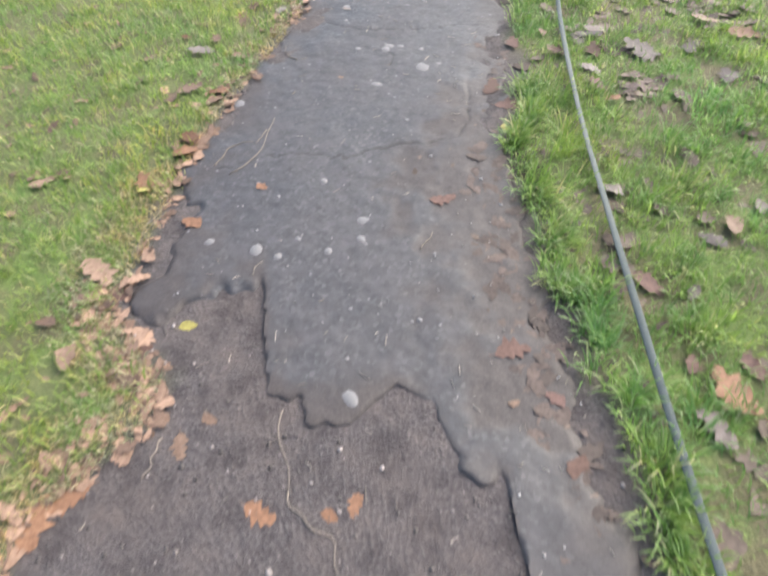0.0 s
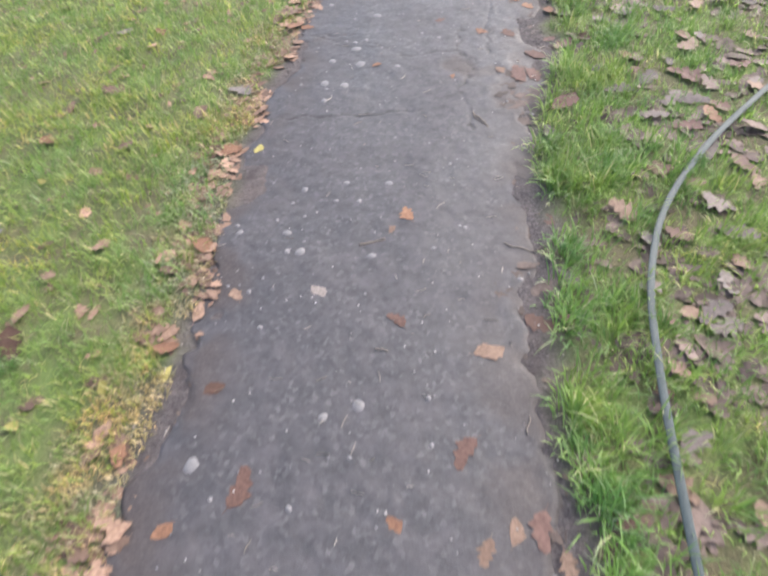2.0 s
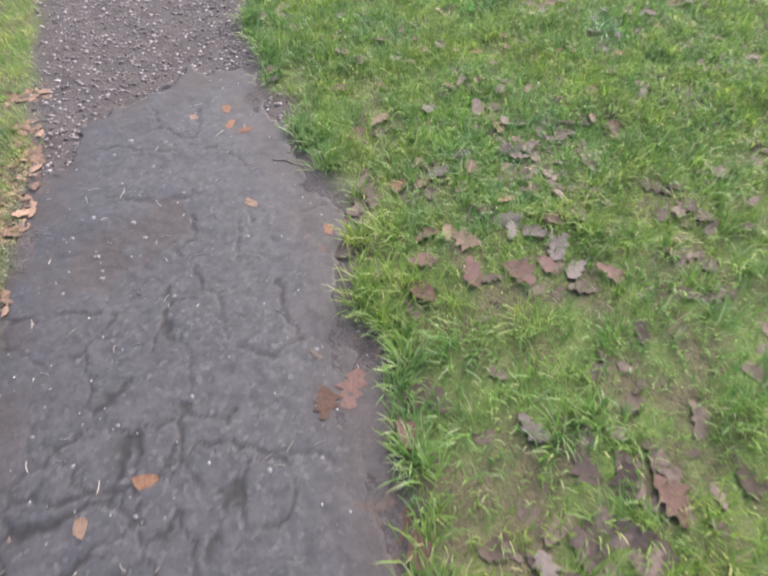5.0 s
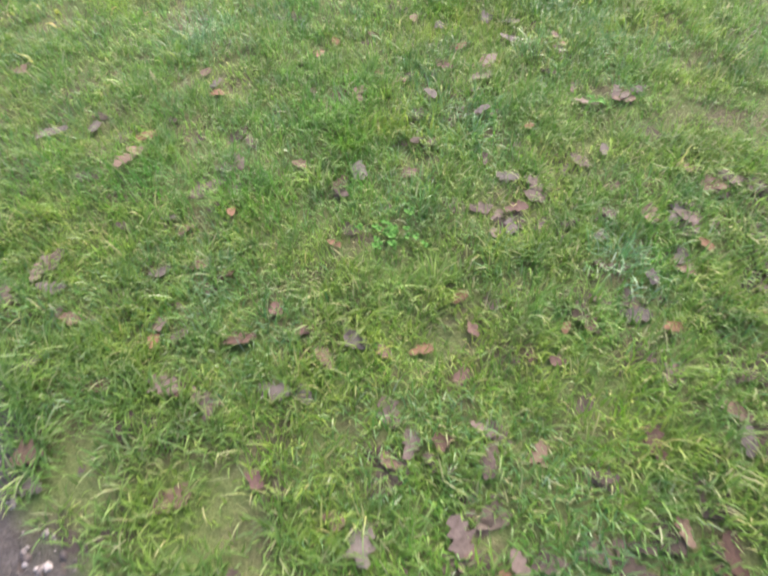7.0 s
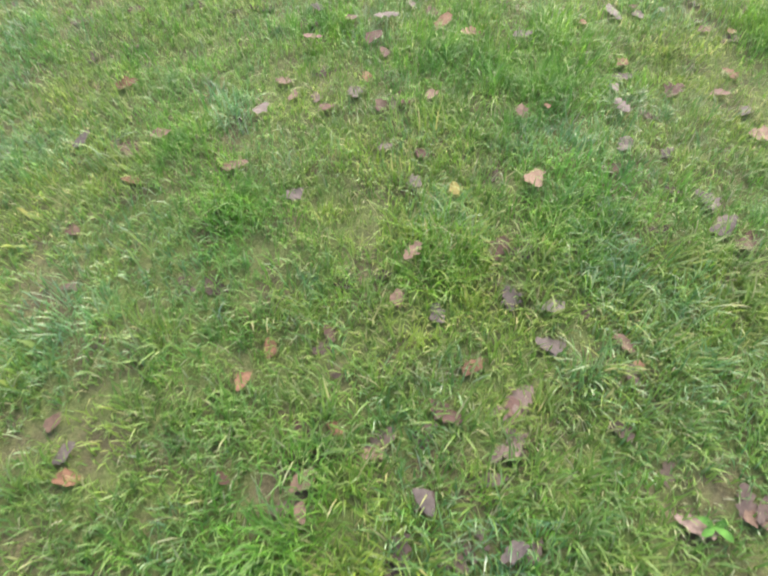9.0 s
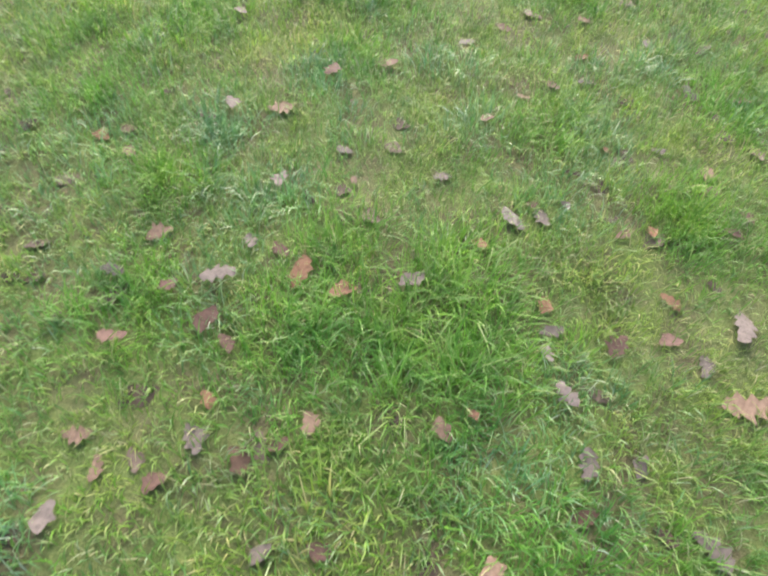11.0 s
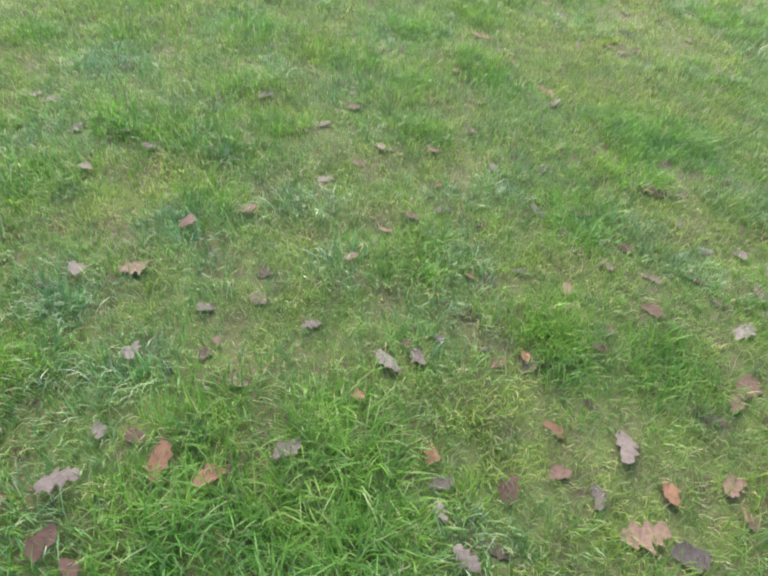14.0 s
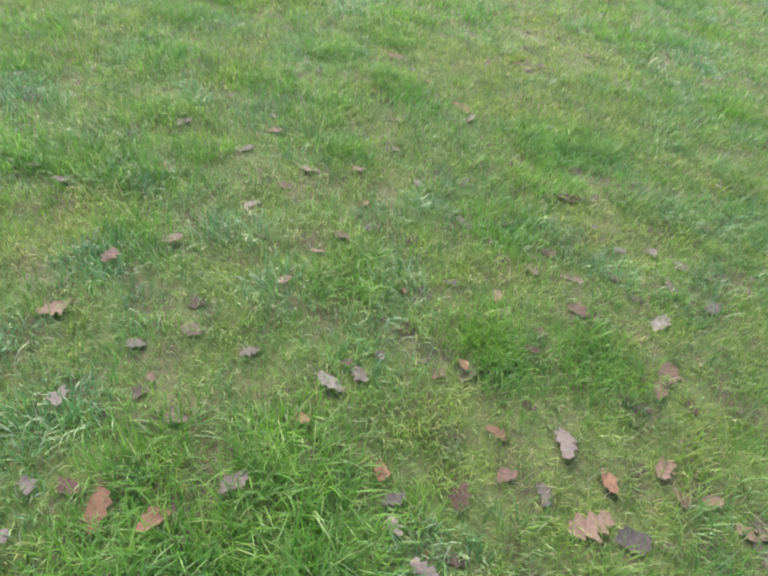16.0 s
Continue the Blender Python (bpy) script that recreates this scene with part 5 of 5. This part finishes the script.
def build_grass():
    off = lambda x, y: -strip(x, y)
    on_west = lambda x, y: (x < west(y) + 0.08) & (off(x, y) > -0.03 + 0.05 * rng.random(len(x)))
    on_east = lambda x, y: (x > east(y) - 0.08) & (x < east(y) + 2.3 + 0.9 * rng.random(len(x))) & (off(x, y) > -0.02 + 0.05 * rng.random(len(x)))
    on_meadow = lambda x, y: (x > east(y) + 0.4 * (y < 9.0)) & (y > 8.5 - 0.28 * np.maximum(x - 5.4, 0) - 1.4 * (x < 4.6)) & (x - 2.0 > 0.9 * (y - 11.2) + 0.7 * rng.random(len(x))) & (off(x, y) > 0)
    # mown verge to the west
    p = grow(146000, -3.0, -0.7, 1.6, 11.0, on_west, 0.30, 0.2, 1.0)
    blades("grass", p, 0.042 + 0.038 * fbm(p[:, 0], p[:, 1], 2, 2, 150), np.full(len(p), 0.0039), 0.95, GRASS_SHORT, "short mown green grass verge with bare patches")
    c = grow(4600, -3.0, -0.7, 1.6, 11.0, on_west, 0.45, 0.03, 1.0)
    tufted("grass", c, 12, 0.026, 0.045 + 0.03 * rng.random(len(c)), 0.0036, 0.95, GRASS_SHORT, "low green grass clumps in the mown verge")
    # long tufted verge to the east
    p = grow(175000, -0.3, -0.7, 5.2, 10.4, on_east, 0.36, 0.3, 1.0)
    blades("grass", p, 0.04 + 0.035 * fbm(p[:, 0], p[:, 1], 2.6, 2, 151), np.full(len(p), 0.0036), 1.0, GRASS_LONG, "green grass filling between taller tufts")
    c = grow(9000, -0.3, -0.7, 5.2, 10.4, on_east, 0.48, 0.03, 1.0)
    edge = np.exp(-((c[:, 0] - east(c[:, 1])) / 0.2) ** 2)
    tufted("grass", c, 20, 0.026, 0.06 + 0.04 * fbm(c[:, 0], c[:, 1], 2.6, 2, 151) + 0.04 * edge, 0.004, 1.0, GRASS_LONG, "lush green grass tufts leaning over the path")
    # the fringe that hangs over the path's edge
    q = rng.uniform(0.2, 9.6, 2600)
    c = np.stack([east(q) + rng.uniform(-0.14, 0.14, len(q)), q], 1)
    c = c[np.abs(strip(c[:, 0], c[:, 1])) < 0.03]
    c = c[fbm(c[:, 0], c[:, 1], 2.3, 2, 147) > 0.36]
    tufted("grass", c, 20, 0.022, 0.065 + 0.045 * rng.random(len(c)), 0.004, 1.2, GRASS_LONG, "long grass fringe hanging over the path edge")
    c = np.concatenate([np.array([(x, y)]) + rng.normal(0, 0.55 * rad, (int(420 * rad * rad) + 6, 2)) for x, y, rad in VERGE_TUFTS])
    c = c[strip(c[:, 0], c[:, 1]) < 0]
    tufted("grass", c, 18, 0.028, np.full(len(c), 0.085), 0.0036, 1.15, GRASS_LONG, "thick green tufts on the verge by the path")
    # dry trodden grass along the west edge
    p = band(-0.22, 0.05, "west", 0.2, 9.6, 26000, 0.8)
    p = p[fbm(p[:, 0], p[:, 1], 3.2, 2, 149) > 0.36]
    blades("grass", p, np.full(len(p), 0.034), np.full(len(p), 0.003), 1.25, DRY, "dry yellow trodden grass along the path edge")
    # meadow
    p = grow(265000, 1.8, 7.2, 8.8, 13.2, on_meadow, 0.30, 0.22, 0.8)
    sow_meadow(p, 0.04 + 0.038 * fbm(p[:, 0], p[:, 1], 2.2, 2, 152), 0.0034 - 0.0008 * smooth(4.5, 5.5, p[:, 0]), 1.05, " between the tufts")
    c = grow(8200, 1.8, 7.2, 8.8, 13.2, on_meadow, 0.40, 0.05, 0.8)
    c = c[rng.random(len(c)) < 0.45 + 0.55 * smooth(4.2, 5.2, c[:, 0])]
    plant_meadow(c, 16, 0.03, 0.05 + 0.05 * fbm(c[:, 0], c[:, 1], 1.9, 2, 152) ** 1.4, 0.0028, 1.12, " in low bent tufts")
    c = np.concatenate([np.array([(x, y)]) + rng.normal(0, 0.6 * rad, (int((430 if x < 7 else 190) * rad * rad) + 5, 2)) for x, y, rad in LUSH])
    c = c[strip(c[:, 0], c[:, 1]) < 0]
    rank = 0.085 + 0.045 * np.exp(-((c[:, 0] - 5.15) ** 2 + (c[:, 1] - 10.25) ** 2) / 0.16)
    tufted("grass", c, 20, 0.028, rank, 0.0029, 1.2, GRASS_LUSH, "rank green tussocks with long arching blades", 0.4)
    c = np.concatenate([np.array([(x, y)]) + rng.normal(0, 0.6 * rad, (int((260 if x < 7 else 120) * rad * rad) + 4, 2)) for x, y, rad in BLUISH])
    tufted("grass", c, 18, 0.026, np.full(len(c), 0.085), 0.0029, 1.15, GRASS_BLUE, "bluish wet tussocks with fine arching blades", 0.4)
    p = grow(98000, 8.0, 6.6, 13.4, 13.6, lambda x, y: rng.random(len(x)) < smooth(8.0, 8.9, x), 0.30, 0.15, 1.0)
    sow_meadow(p, 0.04 + 0.03 * fbm(p[:, 0], p[:, 1], 2.2, 2, 152), 0.0042, 1.0, " farther out between tufts")
    c = grow(2200, 8.0, 6.6, 13.4, 13.6, lambda x, y: rng.random(len(x)) < smooth(8.0, 8.9, x), 0.36, 0.05, 1.0)
    plant_meadow(c, 13, 0.036, 0.05 + 0.06 * fbm(c[:, 0], c[:, 1], 1.9, 2, 152) ** 1.5, 0.0044, 1.1, " farther out in low tufts")
    p = grow(56000, -9.0, -7.0, 20.0, 22.0, lambda x, y: off(x, y) > 0.05, 0.3, 0.3)
    p = p[(p[:, 0] < -2.2) | (p[:, 0] > 12.2) | (p[:, 1] < 0.5) | (p[:, 1] > 13.5) | ((p[:, 0] > 4.0) & (p[:, 1] < 7.2)) | ((p[:, 0] > 4.5) & (p[:, 1] < 8.6 - 0.28 * np.maximum(p[:, 0] - 5.4, 0))) | ((p[:, 1] > 10.0) & (p[:, 0] < 3.5)) | (p[:, 0] - 2.0 < 0.9 * (p[:, 1] - 11.2) + 0.7)]
    blades("grass", p, np.full(len(p), 0.07), np.full(len(p), 0.013), 1.1, GRASS_SHORT, "open park grass around the path and meadow")


build_grass()


# ---- broad-leaved herbs in the turf ----
HERB, herb_nt, herb_bsdf = material("herb_leaf", 0.7, 0.12)
herb_nt.links.new(ramp(herb_nt, noise_tex(herb_nt, 60, 3, 0.6), [(0.35, (0.045, 0.13, 0.024)), (0.65, (0.08, 0.2, 0.038))]), herb_bsdf.inputs["Base Color"])


def herb_leaf(length, width, curl, seed):
    """One broad leaf blade with a folded midrib, growing along x from the origin."""
    r = np.random.default_rng(seed)
    me = bpy.data.meshes.new("leaf")
    verts, faces = [], []
    for i in range(6):
        s = i / 5
        w = width * math.sin(math.pi * (0.08 + 0.88 * s)) * r.uniform(0.9, 1.1)
        z = curl * length * math.sin(s * 2.4)
        verts += [(s * length, -w, z + 0.25 * w), (s * length, 0, z), (s * length, w, z + 0.25 * w)]
    for i in range(5):
        for k in (0, 1):
            a = 3 * i + k
            faces.append((a, a + 3, a + 4, a + 1))
    me.from_pydata(verts, [], faces)
    for poly in me.polygons:
        poly.use_smooth = True
    me.materials.append(HERB)
    return me


def herb(kind, x, y, count, length, width, lift, label, seed):
    thing = tagged(new(kind), label, kind.replace("_", " "))
    r = np.random.default_rng(seed)
    z = float(ground_z(np.array([x]), np.array([y]))[0])
    thing.matrix_world = pose(x, y, z)
    for k in range(count):
        ob = new("leaf", herb_leaf(length * r.uniform(0.75, 1.15), width * r.uniform(0.8, 1.15), 0.3, seed + k))
        ob.parent = thing
        ob.matrix_local = pose(0, 0, lift * r.uniform(0.6, 1.0), 0, r.uniform(-25, 5), 360 * k / count + r.uniform(-25, 25))


cr = np.random.default_rng(610)
for k in range(26):
    herb("clover", 3.322 + cr.normal(0, 0.045), 8.886 + cr.normal(0, 0.045), 3, 0.014, 0.007, 0.034, "small green clover leaf in the turf", 620 + 5 * k)
herb("dock", 4.256, 8.882, 4, 0.036, 0.009, 0.018, "fresh green dock seedling in meadow grass", 800)


# ---- stalks, roots and the dog lead ----
def tube(name, pts, radius, mat, sides=5, taper=0.5):
    pts = [Vector(q) for q in pts]
    bm = bmesh.new()
    rings = []
    for i, q in enumerate(pts):
        t = (pts[min(i + 1, len(pts) - 1)] - pts[max(i - 1, 0)]).normalized()
        a = t.cross(Vector((0, 0, 1))).normalized()
        b = a.cross(t)
        rad = radius * (1 - (1 - taper) * i / (len(pts) - 1))
        rings.append([bm.verts.new(q + a * rad * math.cos(k * 6.283 / sides) + b * rad * math.sin(k * 6.283 / sides)) for k in range(sides)])
    for r0, r1 in zip(rings, rings[1:]):
        for k in range(sides):
            bm.faces.new((r0[k], r0[(k + 1) % sides], r1[(k + 1) % sides], r1[k]))
    bm.faces.new(list(reversed(rings[0])))
    bm.faces.new(rings[-1])
    me = bpy.data.meshes.new(name)
    bm.to_mesh(me)
    bm.free()
    for poly in me.polygons:
        poly.use_smooth = True
    me.materials.append(mat)
    return new(name, me)


def wander(a, b, steps, wob, seed, lift):
    r = np.random.default_rng(seed)
    side = Vector((-(b[1] - a[1]), b[0] - a[0], 0))
    bow, sway, kink = r.normal(0, wob), r.normal(0, wob * 0.4), r.normal(0, wob * 0.15)
    out = []
    for i in range(steps + 1):
        s = i / steps
        off = bow * math.sin(math.pi * s) + sway * math.sin(2 * math.pi * s) + kink * math.sin(5 * math.pi * s)
        x, y = a[0] + (b[0] - a[0]) * s + side.x * off, a[1] + (b[1] - a[1]) * s + side.y * off
        out.append((x, y, float(surface_z(x, y)[0]) + lift))
    return out


ROOTS = [
    (-0.32, 0.79, -0.29, 0.55), (-0.29, 0.55, -0.16, 0.34), (-0.66, 0.73, -0.69, 0.61), (-0.82, 1.73, -0.91, 1.45), (-0.82, 1.68, -0.89, 1.43),
    (-0.67, 1.93, -0.52, 2.08), (-0.60, 1.87, -0.44, 2.25), (0.14, 1.38, 0.19, 1.46), (-0.36, 2.75, -0.43, 2.90), (-0.37, 2.43, -0.36, 2.46),
    (-0.47, 2.16, -0.51, 2.07), (0.43, 4.61, 0.53, 4.62), (0.44, 4.15, 0.48, 4.13), (0.83, 3.80, 0.85, 3.85), (0.43, 4.62, 0.53, 4.63),
    (1.01, 5.31, 1.05, 5.20), (0.95, 4.52, 1.12, 4.52), (1.01, 5.33, 1.05, 5.21), (1.98, 8.32, 2.10, 8.17)]
for i, (ax, ay, bx, by) in enumerate(ROOTS):
    ob = tube("root", wander((ax, ay), (bx, by), 12, 0.12, 300 + i, 0.002), 0.0028, BARK)
    tagged(ob, "thin pale root lying across the path", "root", group="thin roots")


def build_straw():
    p = scatter(1300, -1.0, 0.2, 2.3, 9.2, lambda x, y: (strip(x, y) > 0.02) & (rng.random(len(x)) < 0.25 + 0.75 * (fbm(x, y, 2.2, 2, 160) > 0.52)))
    n = len(p)
    a, ln = rng.random(n) * 6.283, rng.uniform(0.01, 0.045, n)
    d = np.stack([np.cos(a), np.sin(a)], 1) * ln[:, None] * 0.5
    q = np.stack([-d[:, 1], d[:, 0]], 1) / (ln[:, None] * 0.5) * 0.0009
    z = surface_z(p[:, 0], p[:, 1]) + 0.0035
    bendv = q * (rng.random((n, 1)) - 0.5) * 9
    V = np.empty((n, 9, 3))
    for j, c in enumerate((p - d, p + bendv, p + d)):
        V[:, 3 * j, :2], V[:, 3 * j + 1, :2], V[:, 3 * j + 2, :2] = c - q, c + q, c
        V[:, 3 * j, 2] = V[:, 3 * j + 1, 2] = z - 0.001
        V[:, 3 * j + 2, 2] = z + 0.0012
    tri = np.array([(0, 2, 5, 3), (2, 1, 4, 5), (3, 5, 8, 6), (5, 4, 7, 8)])
    F = (tri[None] + (np.arange(n) * 9)[:, None, None]).reshape(-1, 4)
    tagged(quads("straw", V.reshape(-1, 3), F, STRAW), "dry straw and pine needles scattered on the path", "straw", kind="stuff")


build_straw()


def make_webbing():
    mt, nt, b = material("green_webbing", 0.65, 0.3)
    fine = noise_tex(nt, 420, 2, 0.5)
    nt.links.new(ramp(nt, fine, [(0.35, (0.03, 0.042, 0.042)), (0.65, (0.06, 0.077, 0.077))]), b.inputs["Base Color"])
    bump(nt, b, fine, 0.5, 0.001)
    return mt


def build_lead():
    """A long flat webbing strap that lies along the tips of the grass."""
    knots = np.array([(-0.5, 0.68), (0.3, 0.715), (0.9, 0.765), (1.5, 0.82), (2.0, 0.87), (2.7, 0.97), (3.1, 1.04), (3.5, 1.13), (4.0, 1.26), (4.35, 1.38), (4.7, 1.64), (5.0, 2.02), (5.4, 2.6), (5.8, 3.2), (6.3, 4.0), (6.8, 4.7)])
    lead = tagged(new("dog_lead"), "grey-green woven webbing dog lead lying over grass", "dog lead")
    mt = make_webbing()
    ys = np.linspace(-0.5, 6.8, 170)
    xs = np.interp(ys, knots[:, 0], knots[:, 1])
    ker = np.ones(13) / 13
    xs = np.convolve(np.pad(xs, 6, mode="reflect", reflect_type="odd"), ker, "valid")
    base = np.array([ground_z(xs + dx, ys) for dx in (-0.05, 0.0, 0.05)]).max(0)
    zs = np.convolve(np.pad(base, 8, mode="edge"), np.ones(17) / 17, "valid") + 0.045
    P = np.stack([xs, ys, zs], 1)
    T = np.gradient(P, axis=0)
    T /= np.linalg.norm(T, axis=1)[:, None]
    side = np.stack([T[:, 1], -T[:, 0], np.zeros(len(T))], 1)
    roll = np.sin(ys * 2.3) * 0.25
    up = np.cross(side, T)
    w = side * np.cos(roll)[:, None] + up * np.sin(roll)[:, None]
    u = np.cross(w, T)
    hw, ht = 0.012, 0.001
    prof = [(-1, -0.5), (-0.86, 1), (0, 0.7), (0.86, 1), (1, -0.5), (0.86, -1), (0, -0.8), (-0.86, -1)]
    V = np.stack([P + w * (a * hw) + u * (b * ht) for a, b in prof], 1)
    n, k = len(P), len(prof)
    i = (np.arange(n - 1)[:, None] * k + np.arange(k)[None, :]).ravel()
    j = (np.arange(n - 1)[:, None] * k + (np.arange(k)[None, :] + 1) % k).ravel()
    quads("strap", V.reshape(-1, 3), np.stack([i, j, j + k, i + k], 1), mt, lead)
    metal, nt, b = material("brushed_steel", 0.35, 0.5)
    b.inputs["Metallic"].default_value = 1.0
    b.inputs["Base Color"].default_value = (0.5, 0.5, 0.5, 1)
    c = P[-1]
    ring = [(c[0] + 0.02 + 0.018 * math.cos(q), c[1] + 0.018 * math.sin(q), c[2]) for q in np.linspace(0, 6.1, 14)]
    clip = tube("clip", ring, 0.003, metal, 6, 1.0)
    clip.parent = lead
    tagged(clip, "steel ring clip at the end")


build_lead()


# ---- pale stones worn level with the asphalt, each a piece of the path ----
STONES_1 = [
    (-0.12, 0.81, 0.071), (-0.45, 1.43, 0.067), (-0.37, 1.39, 0.042), (-0.06, 1.55, 0.066), (-0.19, 1.40, 0.046), (0.26, 2.59, 0.096),
    (-0.07, 1.45, 0.050), (-0.63, 1.49, 0.047), (-0.62, 2.39, 0.078), (-0.30, 1.47, 0.032), (-0.21, 1.79, 0.043), (-0.10, 3.29, 0.067),
    (0.03, 2.47, 0.070), (-0.05, 2.81, 0.047), (0.09, 2.79, 0.063), (-0.12, 3.85, 0.064), (0.11, 2.82, 0.073), (0.17, 2.81, 0.045),
    (0.34, 2.62, 0.042), (0.37, 3.96, 0.054), (-0.11, 3.13, 0.039), (0.24, 3.26, 0.037), (0.27, 2.77, 0.044), (0.26, 3.94, 0.040),
    (0.24, 4.97, 0.048), (0.36, 5.73, 0.063), (0.45, 5.69, 0.072), (0.16, 4.63, 0.040), (0.21, 4.62, 0.054), (0.47, 4.55, 0.043)]
STONES_2 = [
    (-0.02, 4.76, 0.041), (0.58, 4.93, 0.042), (0.41, 4.97, 0.036), (0.45, 4.85, 0.035), (0.36, 4.87, 0.029), (0.35, 5.58, 0.044),
    (0.16, 4.73, 0.048), (0.69, 6.36, 0.063), (0.54, 6.02, 0.068), (0.55, 5.87, 0.077), (0.73, 5.80, 0.047), (0.41, 5.93, 0.057),
    (0.85, 6.72, 0.058), (0.58, 7.04, 0.053), (0.98, 6.03, 0.033), (0.44, 6.57, 0.045), (0.54, 6.09, 0.039), (0.60, 6.10, 0.037),
    (0.56, 6.36, 0.031), (0.90, 6.10, 0.027), (1.46, 8.78, 0.036), (1.23, 8.36, 0.031), (1.37, 8.25, 0.031), (1.75, 7.95, 0.023)]
STONES = STONES_1 + STONES_2


def build_stones():
    meshes = []
    for v in range(6):
        r = np.random.default_rng(400 + v)
        bm = bmesh.new()
        ring = [(0.5 * (1 + r.uniform(-0.18, 0.12)) * math.cos(k * 0.698), 0.5 * (0.75 + r.uniform(-0.12, 0.15)) * math.sin(k * 0.698)) for k in range(9)]
        lo = [bm.verts.new((a, b, -0.10)) for a, b in ring]
        hi = [bm.verts.new((a * 0.82, b * 0.82, 0.05)) for a, b in ring]
        top = bm.verts.new((0, 0, 0.075))
        for k in range(9):
            bm.faces.new((lo[k], lo[(k + 1) % 9], hi[(k + 1) % 9], hi[k]))
            bm.faces.new((hi[k], hi[(k + 1) % 9], top))
        me = bpy.data.meshes.new("stone")
        bm.to_mesh(me)
        bm.free()
        for poly in me.polygons:
            poly.use_smooth = True
        me.materials.append(STONE)
        meshes.append(me)
    sr = np.random.default_rng(500)
    rows = list(STONES)
    while len(rows) < 230:
        y = sr.uniform(0.9, 8.8)
        x = sr.uniform(float(west(y)), float(east(y)))
        if asphalt_sdf(np.array([x]), np.array([y]))[0] > 0.05 and sr.random() < 0.3 + 0.7 * float(fbm(np.array([x]), np.array([y]), 1.7, 2, 170)[0] > 0.5):
            rows.append((x, y, sr.uniform(0.010, 0.026)))
    for i, (x, y, size) in enumerate(rows):
        ob = new("stone", meshes[i % 6])
        ob.parent = path
        ob.matrix_world = pose(x, y, float(surface_z(x, y)[0]) - 0.001, 0, 0, sr.uniform(0, 360)) @ Matrix.Diagonal((size, size, min(size, 0.03), 1))


build_stones()
